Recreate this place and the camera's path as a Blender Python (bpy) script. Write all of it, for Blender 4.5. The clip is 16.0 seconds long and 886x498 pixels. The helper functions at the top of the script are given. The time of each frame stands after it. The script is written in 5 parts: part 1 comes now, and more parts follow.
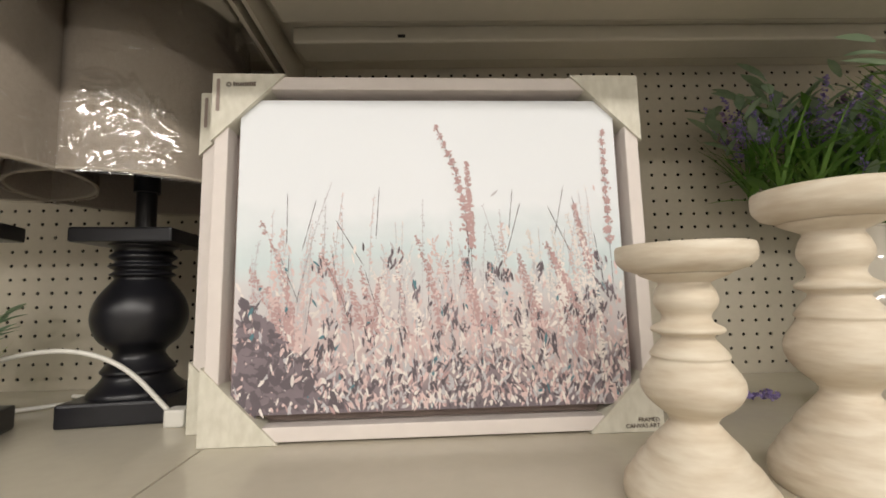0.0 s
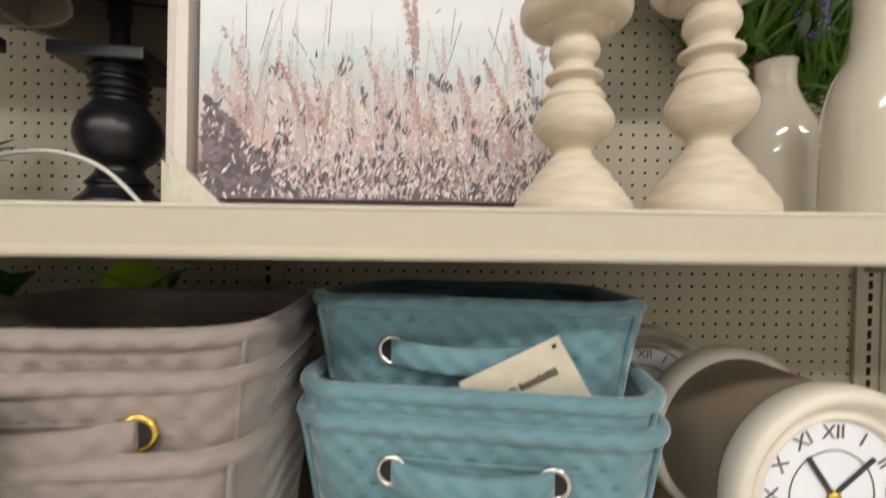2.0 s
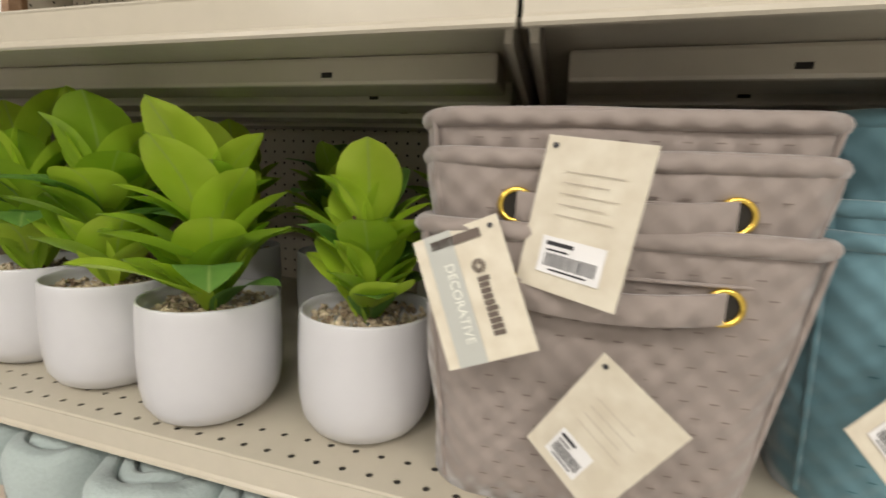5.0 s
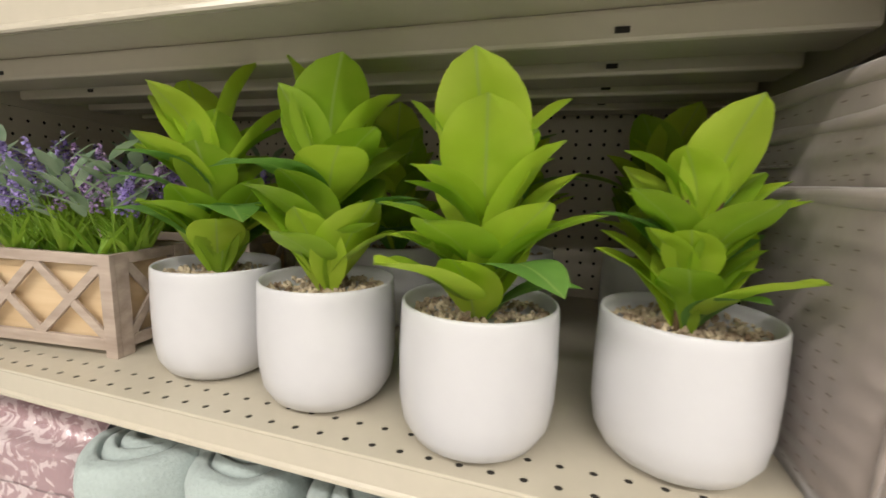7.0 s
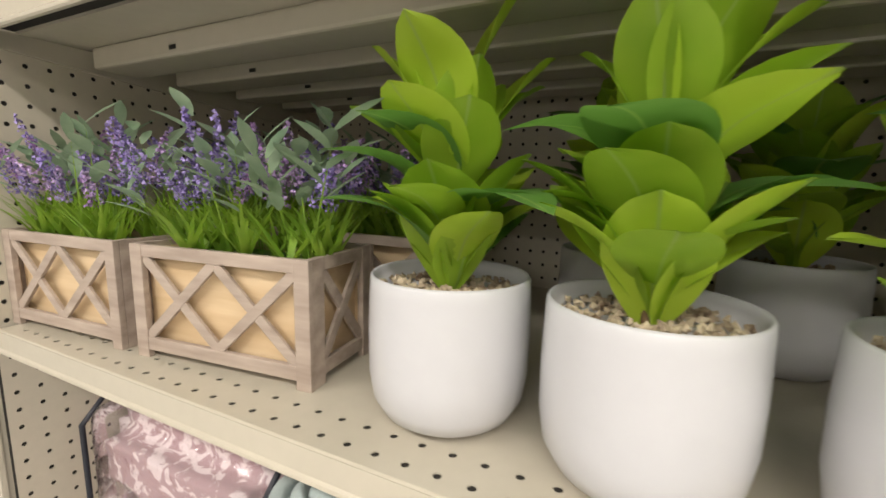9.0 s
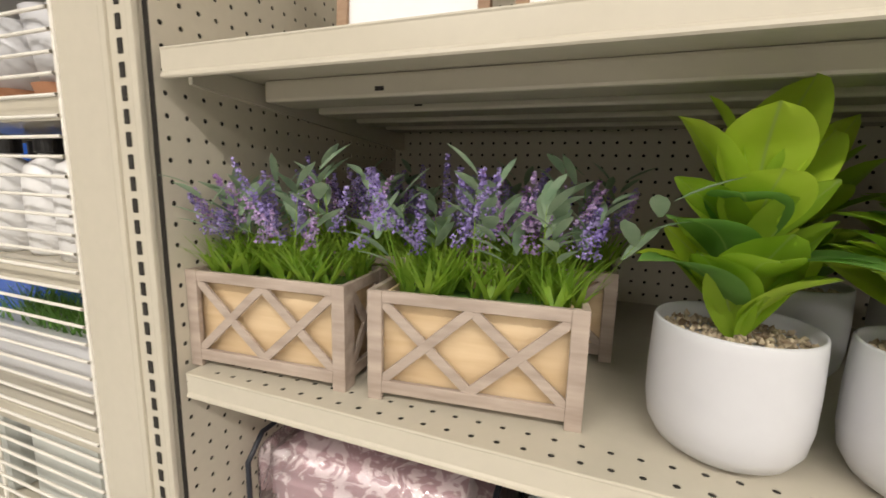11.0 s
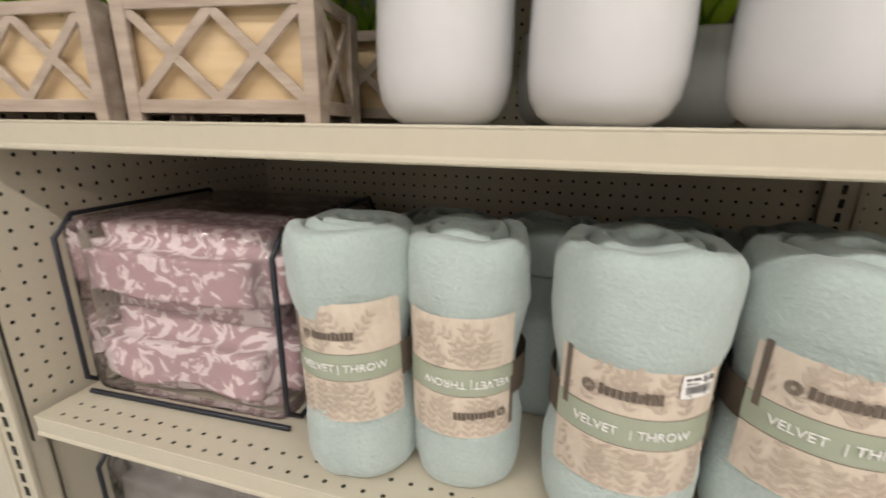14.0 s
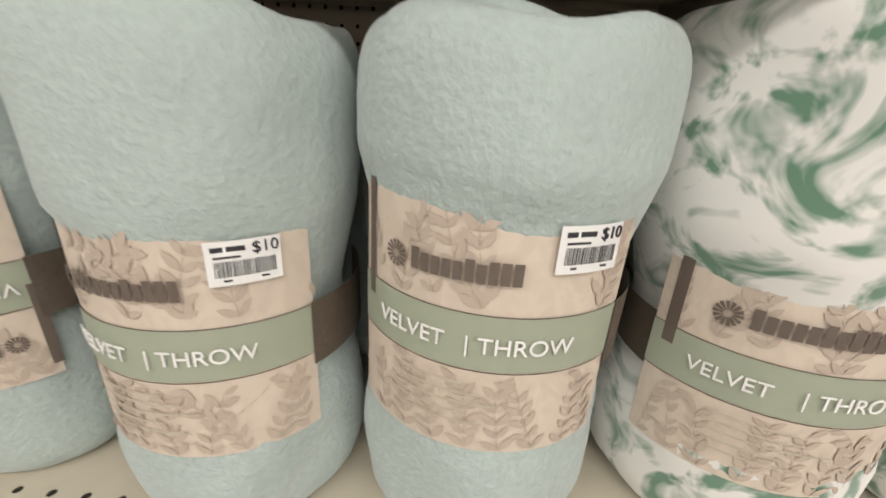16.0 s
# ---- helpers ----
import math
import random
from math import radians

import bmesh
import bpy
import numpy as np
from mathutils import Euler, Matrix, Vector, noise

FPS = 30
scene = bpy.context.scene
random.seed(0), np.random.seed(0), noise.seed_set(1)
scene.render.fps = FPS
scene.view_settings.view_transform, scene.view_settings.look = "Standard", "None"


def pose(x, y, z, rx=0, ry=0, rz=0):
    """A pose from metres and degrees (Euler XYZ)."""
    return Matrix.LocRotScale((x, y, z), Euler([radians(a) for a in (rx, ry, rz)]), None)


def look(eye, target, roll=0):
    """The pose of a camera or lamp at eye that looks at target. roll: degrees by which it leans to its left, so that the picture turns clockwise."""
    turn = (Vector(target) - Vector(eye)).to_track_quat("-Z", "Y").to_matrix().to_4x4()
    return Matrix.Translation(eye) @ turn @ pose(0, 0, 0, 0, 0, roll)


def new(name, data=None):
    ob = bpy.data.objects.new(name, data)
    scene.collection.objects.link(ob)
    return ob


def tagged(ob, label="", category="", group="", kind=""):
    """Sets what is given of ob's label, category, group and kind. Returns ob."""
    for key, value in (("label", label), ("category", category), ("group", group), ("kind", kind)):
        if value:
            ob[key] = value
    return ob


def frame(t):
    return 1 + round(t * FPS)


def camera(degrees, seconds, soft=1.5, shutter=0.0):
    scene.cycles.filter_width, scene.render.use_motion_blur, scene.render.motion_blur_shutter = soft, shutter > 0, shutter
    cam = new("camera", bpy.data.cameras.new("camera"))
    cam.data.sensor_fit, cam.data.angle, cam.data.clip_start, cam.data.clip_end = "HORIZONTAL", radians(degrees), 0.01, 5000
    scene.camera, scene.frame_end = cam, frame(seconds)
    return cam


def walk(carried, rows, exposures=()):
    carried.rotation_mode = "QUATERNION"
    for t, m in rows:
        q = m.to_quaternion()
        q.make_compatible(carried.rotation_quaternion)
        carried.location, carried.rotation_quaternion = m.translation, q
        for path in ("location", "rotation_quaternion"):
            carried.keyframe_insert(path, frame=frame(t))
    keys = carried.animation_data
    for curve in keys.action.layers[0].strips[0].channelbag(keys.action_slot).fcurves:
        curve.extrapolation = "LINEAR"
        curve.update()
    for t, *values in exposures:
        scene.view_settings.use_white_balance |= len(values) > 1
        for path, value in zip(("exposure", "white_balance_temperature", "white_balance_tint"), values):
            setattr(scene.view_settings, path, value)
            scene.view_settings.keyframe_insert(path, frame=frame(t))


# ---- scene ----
cam = camera(92.4, 16.0, soft=1.6, shutter=0.4)
PATH = [
    (0, (0.252, -0.199, 1.546), (0.295, 1.792, 1.733), -1.17),
    (0.5, (0.278, -0.204, 1.535), (0.367, 1.785, 1.722), -1.57),
    (1, (0.32, -0.214, 1.508), (0.457, 1.774, 1.677), -1.69),
    (1.5, (0.338, -0.236, 1.42), (0.442, 1.755, 1.58), 0.62),
    (2, (0.32, -0.257, 1.359), (0.375, 1.742, 1.322), 0.72),
    (2.5, (0.291, -0.259, 1.299), (0.233, 1.732, 1.112), 0.37),
    (3, (0.258, -0.263, 1.262), (0.086, 1.712, 0.996), 1.99),
    (3.5, (0.217, -0.27, 1.245), (-0.027, 1.692, 0.944), 2.59),
    (4, (0.176, -0.278, 1.248), (-0.155, 1.669, 0.935), 2.47),
    (4.5, (0.12, -0.281, 1.247), (-0.307, 1.65, 0.943), 2.73),
    (5, (0.035, -0.285, 1.25), (-0.48, 1.621, 0.931), 2.71),
    (5.2, (0.004, -0.286, 1.253), (-0.533, 1.606, 0.89), 2),
    (7.5, (-0.294, -0.278, 1.205), (-0.911, 1.601, 0.902), 1.59),
    (8, (-0.355, -0.253, 1.19), (-1.127, 1.564, 0.872), 2.12),
    (8.5, (-0.408, -0.228, 1.186), (-1.267, 1.555, 0.896), 2.14),
    (9, (-0.47, -0.22, 1.197), (-1.329, 1.56, 0.889), 1.31),
    (9.5, (-0.529, -0.215, 1.189), (-1.419, 1.563, 0.969), -1.45),
    (10, (-0.615, -0.273, 1.233), (-1.346, 1.56, 0.903), 0.65),
    (10.2, (-0.655, -0.29, 1.249), (-1.322, 1.566, 0.915), 1.09),
    (12.3, (-0.759, -0.42, 1.218), (-1.594, 1.364, 0.871), 0.89),
    (12.5, (-0.739, -0.423, 1.186), (-1.589, 1.348, 0.809), 0.38),
    (13, (-0.663, -0.404, 1.121), (-1.426, 1.39, 0.672), -0.13),
    (13.5, (-0.569, -0.374, 1.041), (-1.195, 1.455, 0.528), 0.67),
    (14, (-0.491, -0.348, 0.998), (-1.006, 1.505, 0.447), 0.8),
    (14.5, (-0.393, -0.308, 0.955), (-0.812, 1.561, 0.378), -0.02),
    (15, (-0.318, -0.246, 0.917), (-0.583, 1.634, 0.286), 0.66),
    (15.5, (-0.276, -0.193, 0.895), (-0.417, 1.677, 0.2), 1.97),
    (16, (-0.256, -0.158, 0.87), (-0.339, 1.699, 0.131), 2.94),
]
EXPOSURE = [(0, -0.58), (1.5, -0.62), (3.0, -0.58), (5.0, -0.6), (7.5, -0.2), (10.0, -0.2), (12.5, -0.52), (14.5, -0.5), (16.0, -0.6)]
walk(cam, [(t, look(eye, target, roll)) for t, eye, target, roll in PATH], EXPOSURE)

# ---- light ----
world = bpy.data.worlds.new("world")
scene.world = world
world.use_nodes = True
world.node_tree.nodes["Background"].inputs[0].default_value = (1.0, 0.95, 0.88, 1)
world.node_tree.nodes["Background"].inputs[1].default_value = 0.05

FLOOR = -0.15
CEIL = 3.3


def strip_light(x, y, length, power):
    d = bpy.data.lights.new("strip_lamp", "AREA")
    d.shape, d.size, d.size_y, d.energy = "RECTANGLE", length, 0.16, power
    d.color = (1.0, 0.94, 0.875)
    o = new("strip_lamp", d)
    o.matrix_world = pose(x, y, CEIL - 0.14)
    return o


LIGHTS = [(-2.2, -2.05), (0.2, -2.05), (2.6, -2.05), (-3.6, 1.4), (-2.2, -4.3), (0.2, -4.3), (2.6, -4.3)]
for lx, ly in LIGHTS:
    strip_light(lx, ly, 1.9, 66)


# ---- materials ----
def nodes_of(name):
    m = bpy.data.materials.new(name)
    m.use_nodes = True
    nt = m.node_tree
    return m, nt, nt.nodes["Principled BSDF"]


def add(nt, kind, **values):
    n = nt.nodes.new(kind)
    for k, v in values.items():
        n.inputs[k.replace("_", " ")].default_value = v
    return n


def surface(name, color, rough=0.5, metal=0.0, vary=0.12, grain=40.0, bump=0.15, coarse=4.0, sheen=0.0, coat=0.0, rand=0.0, depth=0.002, spec=0.5):
    """Colour with variation at two scales, fine relief."""
    m, nt, b = nodes_of(name)
    tc = nt.nodes.new("ShaderNodeTexCoord")
    fine = add(nt, "ShaderNodeTexNoise", Scale=grain, Detail=4.0)
    big = add(nt, "ShaderNodeTexNoise", Scale=coarse, Detail=3.0)
    nt.links.new(tc.outputs["Object"], fine.inputs["Vector"])
    nt.links.new(tc.outputs["Object"], big.inputs["Vector"])
    s = nt.nodes.new("ShaderNodeMath")
    s.operation = "ADD"
    nt.links.new(fine.outputs["Fac"], s.inputs[0])
    nt.links.new(big.outputs["Fac"], s.inputs[1])
    r = nt.nodes.new("ShaderNodeMapRange")
    r.inputs["From Min"].default_value, r.inputs["From Max"].default_value = 0.6, 1.4
    r.inputs["To Min"].default_value, r.inputs["To Max"].default_value = 1 - vary, 1 + vary
    nt.links.new(s.outputs[0], r.inputs["Value"])
    h = add(nt, "ShaderNodeHueSaturation", Color=(*color, 1))
    last = r.outputs["Result"]
    if rand:
        oi = nt.nodes.new("ShaderNodeObjectInfo")
        rr = nt.nodes.new("ShaderNodeMapRange")
        rr.inputs["To Min"].default_value, rr.inputs["To Max"].default_value = 1 - rand, 1 + rand
        nt.links.new(oi.outputs["Random"], rr.inputs["Value"])
        mu = nt.nodes.new("ShaderNodeMath")
        mu.operation = "MULTIPLY"
        nt.links.new(last, mu.inputs[0])
        nt.links.new(rr.outputs["Result"], mu.inputs[1])
        last = mu.outputs[0]
    nt.links.new(last, h.inputs["Value"])
    nt.links.new(h.outputs["Color"], b.inputs["Base Color"])
    b.inputs["Roughness"].default_value, b.inputs["Metallic"].default_value = rough, metal
    b.inputs["Specular IOR Level"].default_value = spec
    b.inputs["Sheen Weight"].default_value, b.inputs["Coat Weight"].default_value = sheen, coat
    if sheen:
        b.inputs["Sheen Roughness"].default_value = 0.4
    if bump:
        bp = add(nt, "ShaderNodeBump", Strength=bump, Distance=depth)
        nt.links.new(fine.outputs["Fac"], bp.inputs["Height"])
        nt.links.new(bp.outputs["Normal"], b.inputs["Normal"])
    return m


def two_tone(name, c1, c2, scale, lo, hi, rough=0.6, stretch=(1, 1, 1), detail=3.0, bump=0.2, distortion=0.0, sheen=0.0, coat=0.0, voronoi=False):
    """Two colours mixed by a stretched noise."""
    m, nt, b = nodes_of(name)
    tc = nt.nodes.new("ShaderNodeTexCoord")
    mp = nt.nodes.new("ShaderNodeMapping")
    mp.inputs["Scale"].default_value = stretch
    nt.links.new(tc.outputs["Object"], mp.inputs["Vector"])
    if voronoi:
        n = add(nt, "ShaderNodeTexVoronoi", Scale=scale)
        out = n.outputs["Distance"]
    else:
        n = add(nt, "ShaderNodeTexNoise", Scale=scale, Detail=detail, Distortion=distortion)
        out = n.outputs["Fac"]
    nt.links.new(mp.outputs["Vector"], n.inputs["Vector"])
    ramp = nt.nodes.new("ShaderNodeValToRGB")
    ramp.color_ramp.elements[0].position, ramp.color_ramp.elements[1].position = lo, hi
    ramp.color_ramp.elements[0].color, ramp.color_ramp.elements[1].color = (*c1, 1), (*c2, 1)
    nt.links.new(out, ramp.inputs["Fac"])
    nt.links.new(ramp.outputs["Color"], b.inputs["Base Color"])
    b.inputs["Roughness"].default_value = rough
    b.inputs["Sheen Weight"].default_value, b.inputs["Coat Weight"].default_value = sheen, coat
    if bump:
        bp = add(nt, "ShaderNodeBump", Strength=bump, Distance=0.003)
        nt.links.new(out, bp.inputs["Height"])
        nt.links.new(bp.outputs["Normal"], b.inputs["Normal"])
    return m


def film(name, tint=(1, 1, 1), rough=0.08, alpha=0.08, crumple=30.0):
    """Clear wrinkled plastic film: thin, mostly see-through, glossy."""
    m, nt, b = nodes_of(name)
    tr = nt.nodes.new("ShaderNodeBsdfTransparent")
    gl = add(nt, "ShaderNodeBsdfGlossy", Roughness=rough, Color=(*tint, 1))
    mix = nt.nodes.new("ShaderNodeMixShader")
    fr = add(nt, "ShaderNodeFresnel", IOR=1.5)
    ad = nt.nodes.new("ShaderNodeMath")
    ad.operation = "ADD"
    ad.inputs[1].default_value = alpha - 0.04
    tc = nt.nodes.new("ShaderNodeTexCoord")
    no = add(nt, "ShaderNodeTexNoise", Scale=crumple, Detail=2.0, Distortion=1.5)
    bp = add(nt, "ShaderNodeBump", Strength=0.9, Distance=0.006)
    nt.links.new(tc.outputs["Object"], no.inputs["Vector"])
    nt.links.new(no.outputs["Fac"], bp.inputs["Height"])
    nt.links.new(bp.outputs["Normal"], gl.inputs["Normal"])
    nt.links.new(fr.outputs[0], ad.inputs[0])
    nt.links.new(ad.outputs[0], mix.inputs[0])
    nt.links.new(tr.outputs[0], mix.inputs[1])
    nt.links.new(gl.outputs[0], mix.inputs[2])
    nt.links.new(mix.outputs[0], nt.nodes["Material Output"].inputs["Surface"])
    return m


def glow(name, color, strength):
    m, nt, b = nodes_of(name)
    b.inputs["Emission Color"].default_value = (*color, 1)
    b.inputs["Emission Strength"].default_value = strength
    return m


M = {}
M["cream"] = surface("cream_enamel", (0.52, 0.475, 0.38), rough=0.22, vary=0.035, grain=60, bump=0.04, coarse=3)
M["peg"] = surface("pegboard_paint", (0.54, 0.49, 0.39), rough=0.5, vary=0.05, grain=90, bump=0.1)
# near-black that paints the shade inside holes and slots
M["dark"] = surface("hole_shade", (0.02, 0.017, 0.013), rough=0.9, vary=0.2)
M["floor"] = surface("polished_floor", (0.45, 0.445, 0.43), rough=0.25, vary=0.12, grain=25, bump=0.03)
M["wall"] = surface("wall_paint", (0.55, 0.53, 0.50), rough=0.7, vary=0.06)
M["ceiling"] = surface("ceiling_tile", (0.8, 0.8, 0.78), rough=0.8, vary=0.06)
M["glow"] = glow("lamp_diffuser", (1.0, 0.96, 0.9), 6.0)
M["white_pot"] = surface("white_ceramic", (0.57, 0.567, 0.58), rough=0.3, vary=0.02, grain=60, bump=0.02, coat=0.3)
M["vase"] = surface("glazed_ivory", (0.72, 0.66, 0.56), rough=0.1, vary=0.03, grain=30, bump=0.02, coat=0.6)
M["gravel"] = surface("pebble", (0.36, 0.27, 0.17), rough=0.8, vary=0.35, grain=120, rand=0.0)
M["pebble"] = two_tone("pebbles", (0.14, 0.09, 0.05), (0.62, 0.52, 0.36), 60, 0.35, 0.65, rough=0.85)
M["leaf"] = two_tone("leaf_green", (0.25, 0.42, 0.025), (0.40, 0.56, 0.05), 22, 0.3, 0.75, rough=0.42, bump=0.3)
M["leaf_bright"] = two_tone("leaf_lime", (0.42, 0.60, 0.035), (0.58, 0.74, 0.08), 22, 0.3, 0.75, rough=0.42, bump=0.3)
M["leaf_deep"] = two_tone("leaf_deep", (0.11, 0.25, 0.05), (0.20, 0.37, 0.08), 22, 0.3, 0.75, rough=0.4, bump=0.3)
M["stem"] = surface("stem_brown", (0.12, 0.075, 0.03), rough=0.7, vary=0.3)
M["grass"] = two_tone("grass_green", (0.15, 0.31, 0.03), (0.36, 0.52, 0.06), 40, 0.3, 0.7, rough=0.5)
M["grass_deep"] = two_tone("grass_deep", (0.06, 0.17, 0.02), (0.16, 0.30, 0.04), 40, 0.3, 0.7, rough=0.5)
M["sage"] = two_tone("sage_green", (0.17, 0.28, 0.17), (0.34, 0.44, 0.29), 40, 0.3, 0.7, rough=0.6)
M["lavender"] = two_tone("lavender_purple", (0.19, 0.13, 0.40), (0.44, 0.36, 0.68), 70, 0.3, 0.7, rough=0.7)
M["lilac"] = two_tone("lilac_pale", (0.32, 0.15, 0.40), (0.56, 0.44, 0.70), 70, 0.3, 0.7, rough=0.7)
M["planter"] = two_tone("greyed_wood", (0.30, 0.235, 0.19), (0.46, 0.375, 0.31), 9, 0.3, 0.7, rough=0.7, stretch=(1.2, 6, 9))
M["plywood"] = two_tone("pale_plywood", (0.55, 0.39, 0.22), (0.66, 0.50, 0.31), 8, 0.3, 0.7, rough=0.65, stretch=(1, 5, 9))
M["grey_velvet"] = surface("grey_velvet", (0.29, 0.245, 0.22), rough=0.85, vary=0.14, grain=26, bump=0.35, coarse=10, sheen=0.5, depth=0.004)
M["teal_velvet"] = surface("teal_velvet", (0.125, 0.245, 0.285), rough=0.75, vary=0.2, grain=24, bump=0.35, coarse=9, sheen=0.6, depth=0.004)
M["grey_stitch"] = surface("grey_stitch", (0.19, 0.15, 0.13), rough=0.9)
M["teal_stitch"] = surface("teal_stitch", (0.05, 0.13, 0.16), rough=0.9)
M["gold"] = surface("gold_metal", (0.85, 0.60, 0.12), rough=0.2, metal=1.0, vary=0.05)
M["nickel"] = surface("nickel_metal", (0.72, 0.70, 0.67), rough=0.16, metal=1.0, vary=0.05)
M["tag"] = two_tone("cream_tag", (0.62, 0.56, 0.44), (0.70, 0.65, 0.53), 50, 0.35, 0.65, rough=0.6, stretch=(1, 1, 2.5), bump=0.03)
M["tag_band"] = surface("grey_band", (0.47, 0.48, 0.44), rough=0.6, vary=0.03)
M["brown_print"] = surface("brown_print", (0.13, 0.10, 0.08), rough=0.6, vary=0.1)
M["faint_print"] = surface("faint_print", (0.50, 0.44, 0.35), rough=0.6, vary=0.1)
M["white_label"] = surface("white_label", (0.82, 0.81, 0.80), rough=0.5, vary=0.02)
M["black_ink"] = surface("black_ink", (0.03, 0.03, 0.035), rough=0.5, vary=0.1)
M["throw"] = surface("aqua_plush", (0.405, 0.472, 0.455), rough=0.95, vary=0.10, grain=220, bump=0.5, coarse=14, sheen=0.3, depth=0.003)
M["leaf_plush"] = two_tone("leaf_print_plush", (0.12, 0.23, 0.155), (0.74, 0.73, 0.70), 24, 0.38, 0.52, rough=0.9, distortion=1.6, bump=0.25, sheen=0.6)
M["wrap"] = two_tone("leafy_paper", (0.59, 0.50, 0.415), (0.63, 0.54, 0.45), 60, 0.40, 0.6, rough=0.6, stretch=(1.0, 1.0, 0.6), detail=1.5, bump=0.02, distortion=2.2)
M["sprig_print"] = surface("sprig_print", (0.48, 0.395, 0.325), rough=0.6, vary=0.08)
M["sage_band"] = surface("sage_band", (0.335, 0.365, 0.28), rough=0.6, vary=0.03)
M["ribbon"] = surface("brown_ribbon", (0.10, 0.075, 0.055), rough=0.65, vary=0.15, grain=200, bump=0.3)
M["pale_print"] = surface("pale_print", (0.78, 0.78, 0.70), rough=0.6, vary=0.02)
M["comforter"] = two_tone("mauve_floral", (0.40, 0.27, 0.285), (0.68, 0.58, 0.585), 26, 0.50, 0.56, rough=0.8, detail=4.0, distortion=2.0, bump=0.2)
M["piping"] = surface("navy_piping", (0.012, 0.014, 0.022), rough=0.4, vary=0.2)
M["film"] = film("clear_film")
M["shade_film"] = film("shade_film", alpha=0.10, crumple=14.0)
M["shade"] = surface("burlap_shade", (0.33, 0.285, 0.235), rough=0.9, vary=0.12, grain=260, bump=0.3)
M["shade_in"] = surface("shade_lining", (0.42, 0.37, 0.30), rough=0.9, vary=0.05)
M["black_lamp"] = surface("black_lacquer", (0.010, 0.010, 0.013), rough=0.32, vary=0.2, grain=30, bump=0.05)
M["cord"] = surface("white_cord", (0.70, 0.68, 0.62), rough=0.4, vary=0.03)
M["candle_wood"] = two_tone("whitewashed_wood", (0.56, 0.47, 0.35), (0.70, 0.63, 0.51), 10, 0.3, 0.7, rough=0.6, stretch=(3, 3, 14), bump=0.25)
M["frame"] = surface("blush_frame", (0.72, 0.655, 0.61), rough=0.45, vary=0.05, grain=50, bump=0.05)
M["frame_in"] = surface("taupe_liner", (0.30, 0.23, 0.20), rough=0.6, vary=0.1)
M["card"] = two_tone("cream_card", (0.60, 0.57, 0.47), (0.68, 0.65, 0.55), 60, 0.35, 0.65, rough=0.6, stretch=(2, 1, 1), bump=0.02)
M["clock_side"] = surface("clock_taupe", (0.24, 0.185, 0.135), rough=0.6, vary=0.18, grain=30, bump=0.15)
M["clock_rim"] = surface("clock_ivory", (0.70, 0.65, 0.56), rough=0.4, vary=0.06)
M["clock_face"] = surface("clock_paper", (0.78, 0.80, 0.85), rough=0.3, vary=0.02, coat=0.4)
M["clock_base"] = two_tone("clock_wood", (0.22, 0.13, 0.075), (0.36, 0.24, 0.15), 9, 0.3, 0.7, rough=0.6, stretch=(2, 8, 8))
M["wire"] = surface("white_wire", (0.76, 0.72, 0.64), rough=0.35, vary=0.03)
M["blue"] = surface("blue_plastic", (0.015, 0.09, 0.42), rough=0.4, vary=0.1)
M["bottle"] = surface("white_bottle", (0.72, 0.71, 0.70), rough=0.35, vary=0.05)
M["black"] = surface("black_plastic", (0.015, 0.014, 0.014), rough=0.4, vary=0.2)
M["terracotta"] = surface("terracotta", (0.36, 0.17, 0.09), rough=0.8, vary=0.15)
M["roll"] = surface("grey_roll", (0.20, 0.18, 0.165), rough=0.9, vary=0.25, grain=30)
M["board"] = two_tone("brown_board", (0.22, 0.12, 0.06), (0.38, 0.23, 0.12), 8, 0.3, 0.7, rough=0.6, stretch=(6, 6, 1))
M["sign_red"] = surface("sign_red", (0.55, 0.03, 0.03), rough=0.5, vary=0.05)
M["photo_wood"] = two_tone("photo_wood", (0.24, 0.14, 0.08), (0.38, 0.25, 0.15), 9, 0.3, 0.7, rough=0.6, stretch=(2, 2, 9))


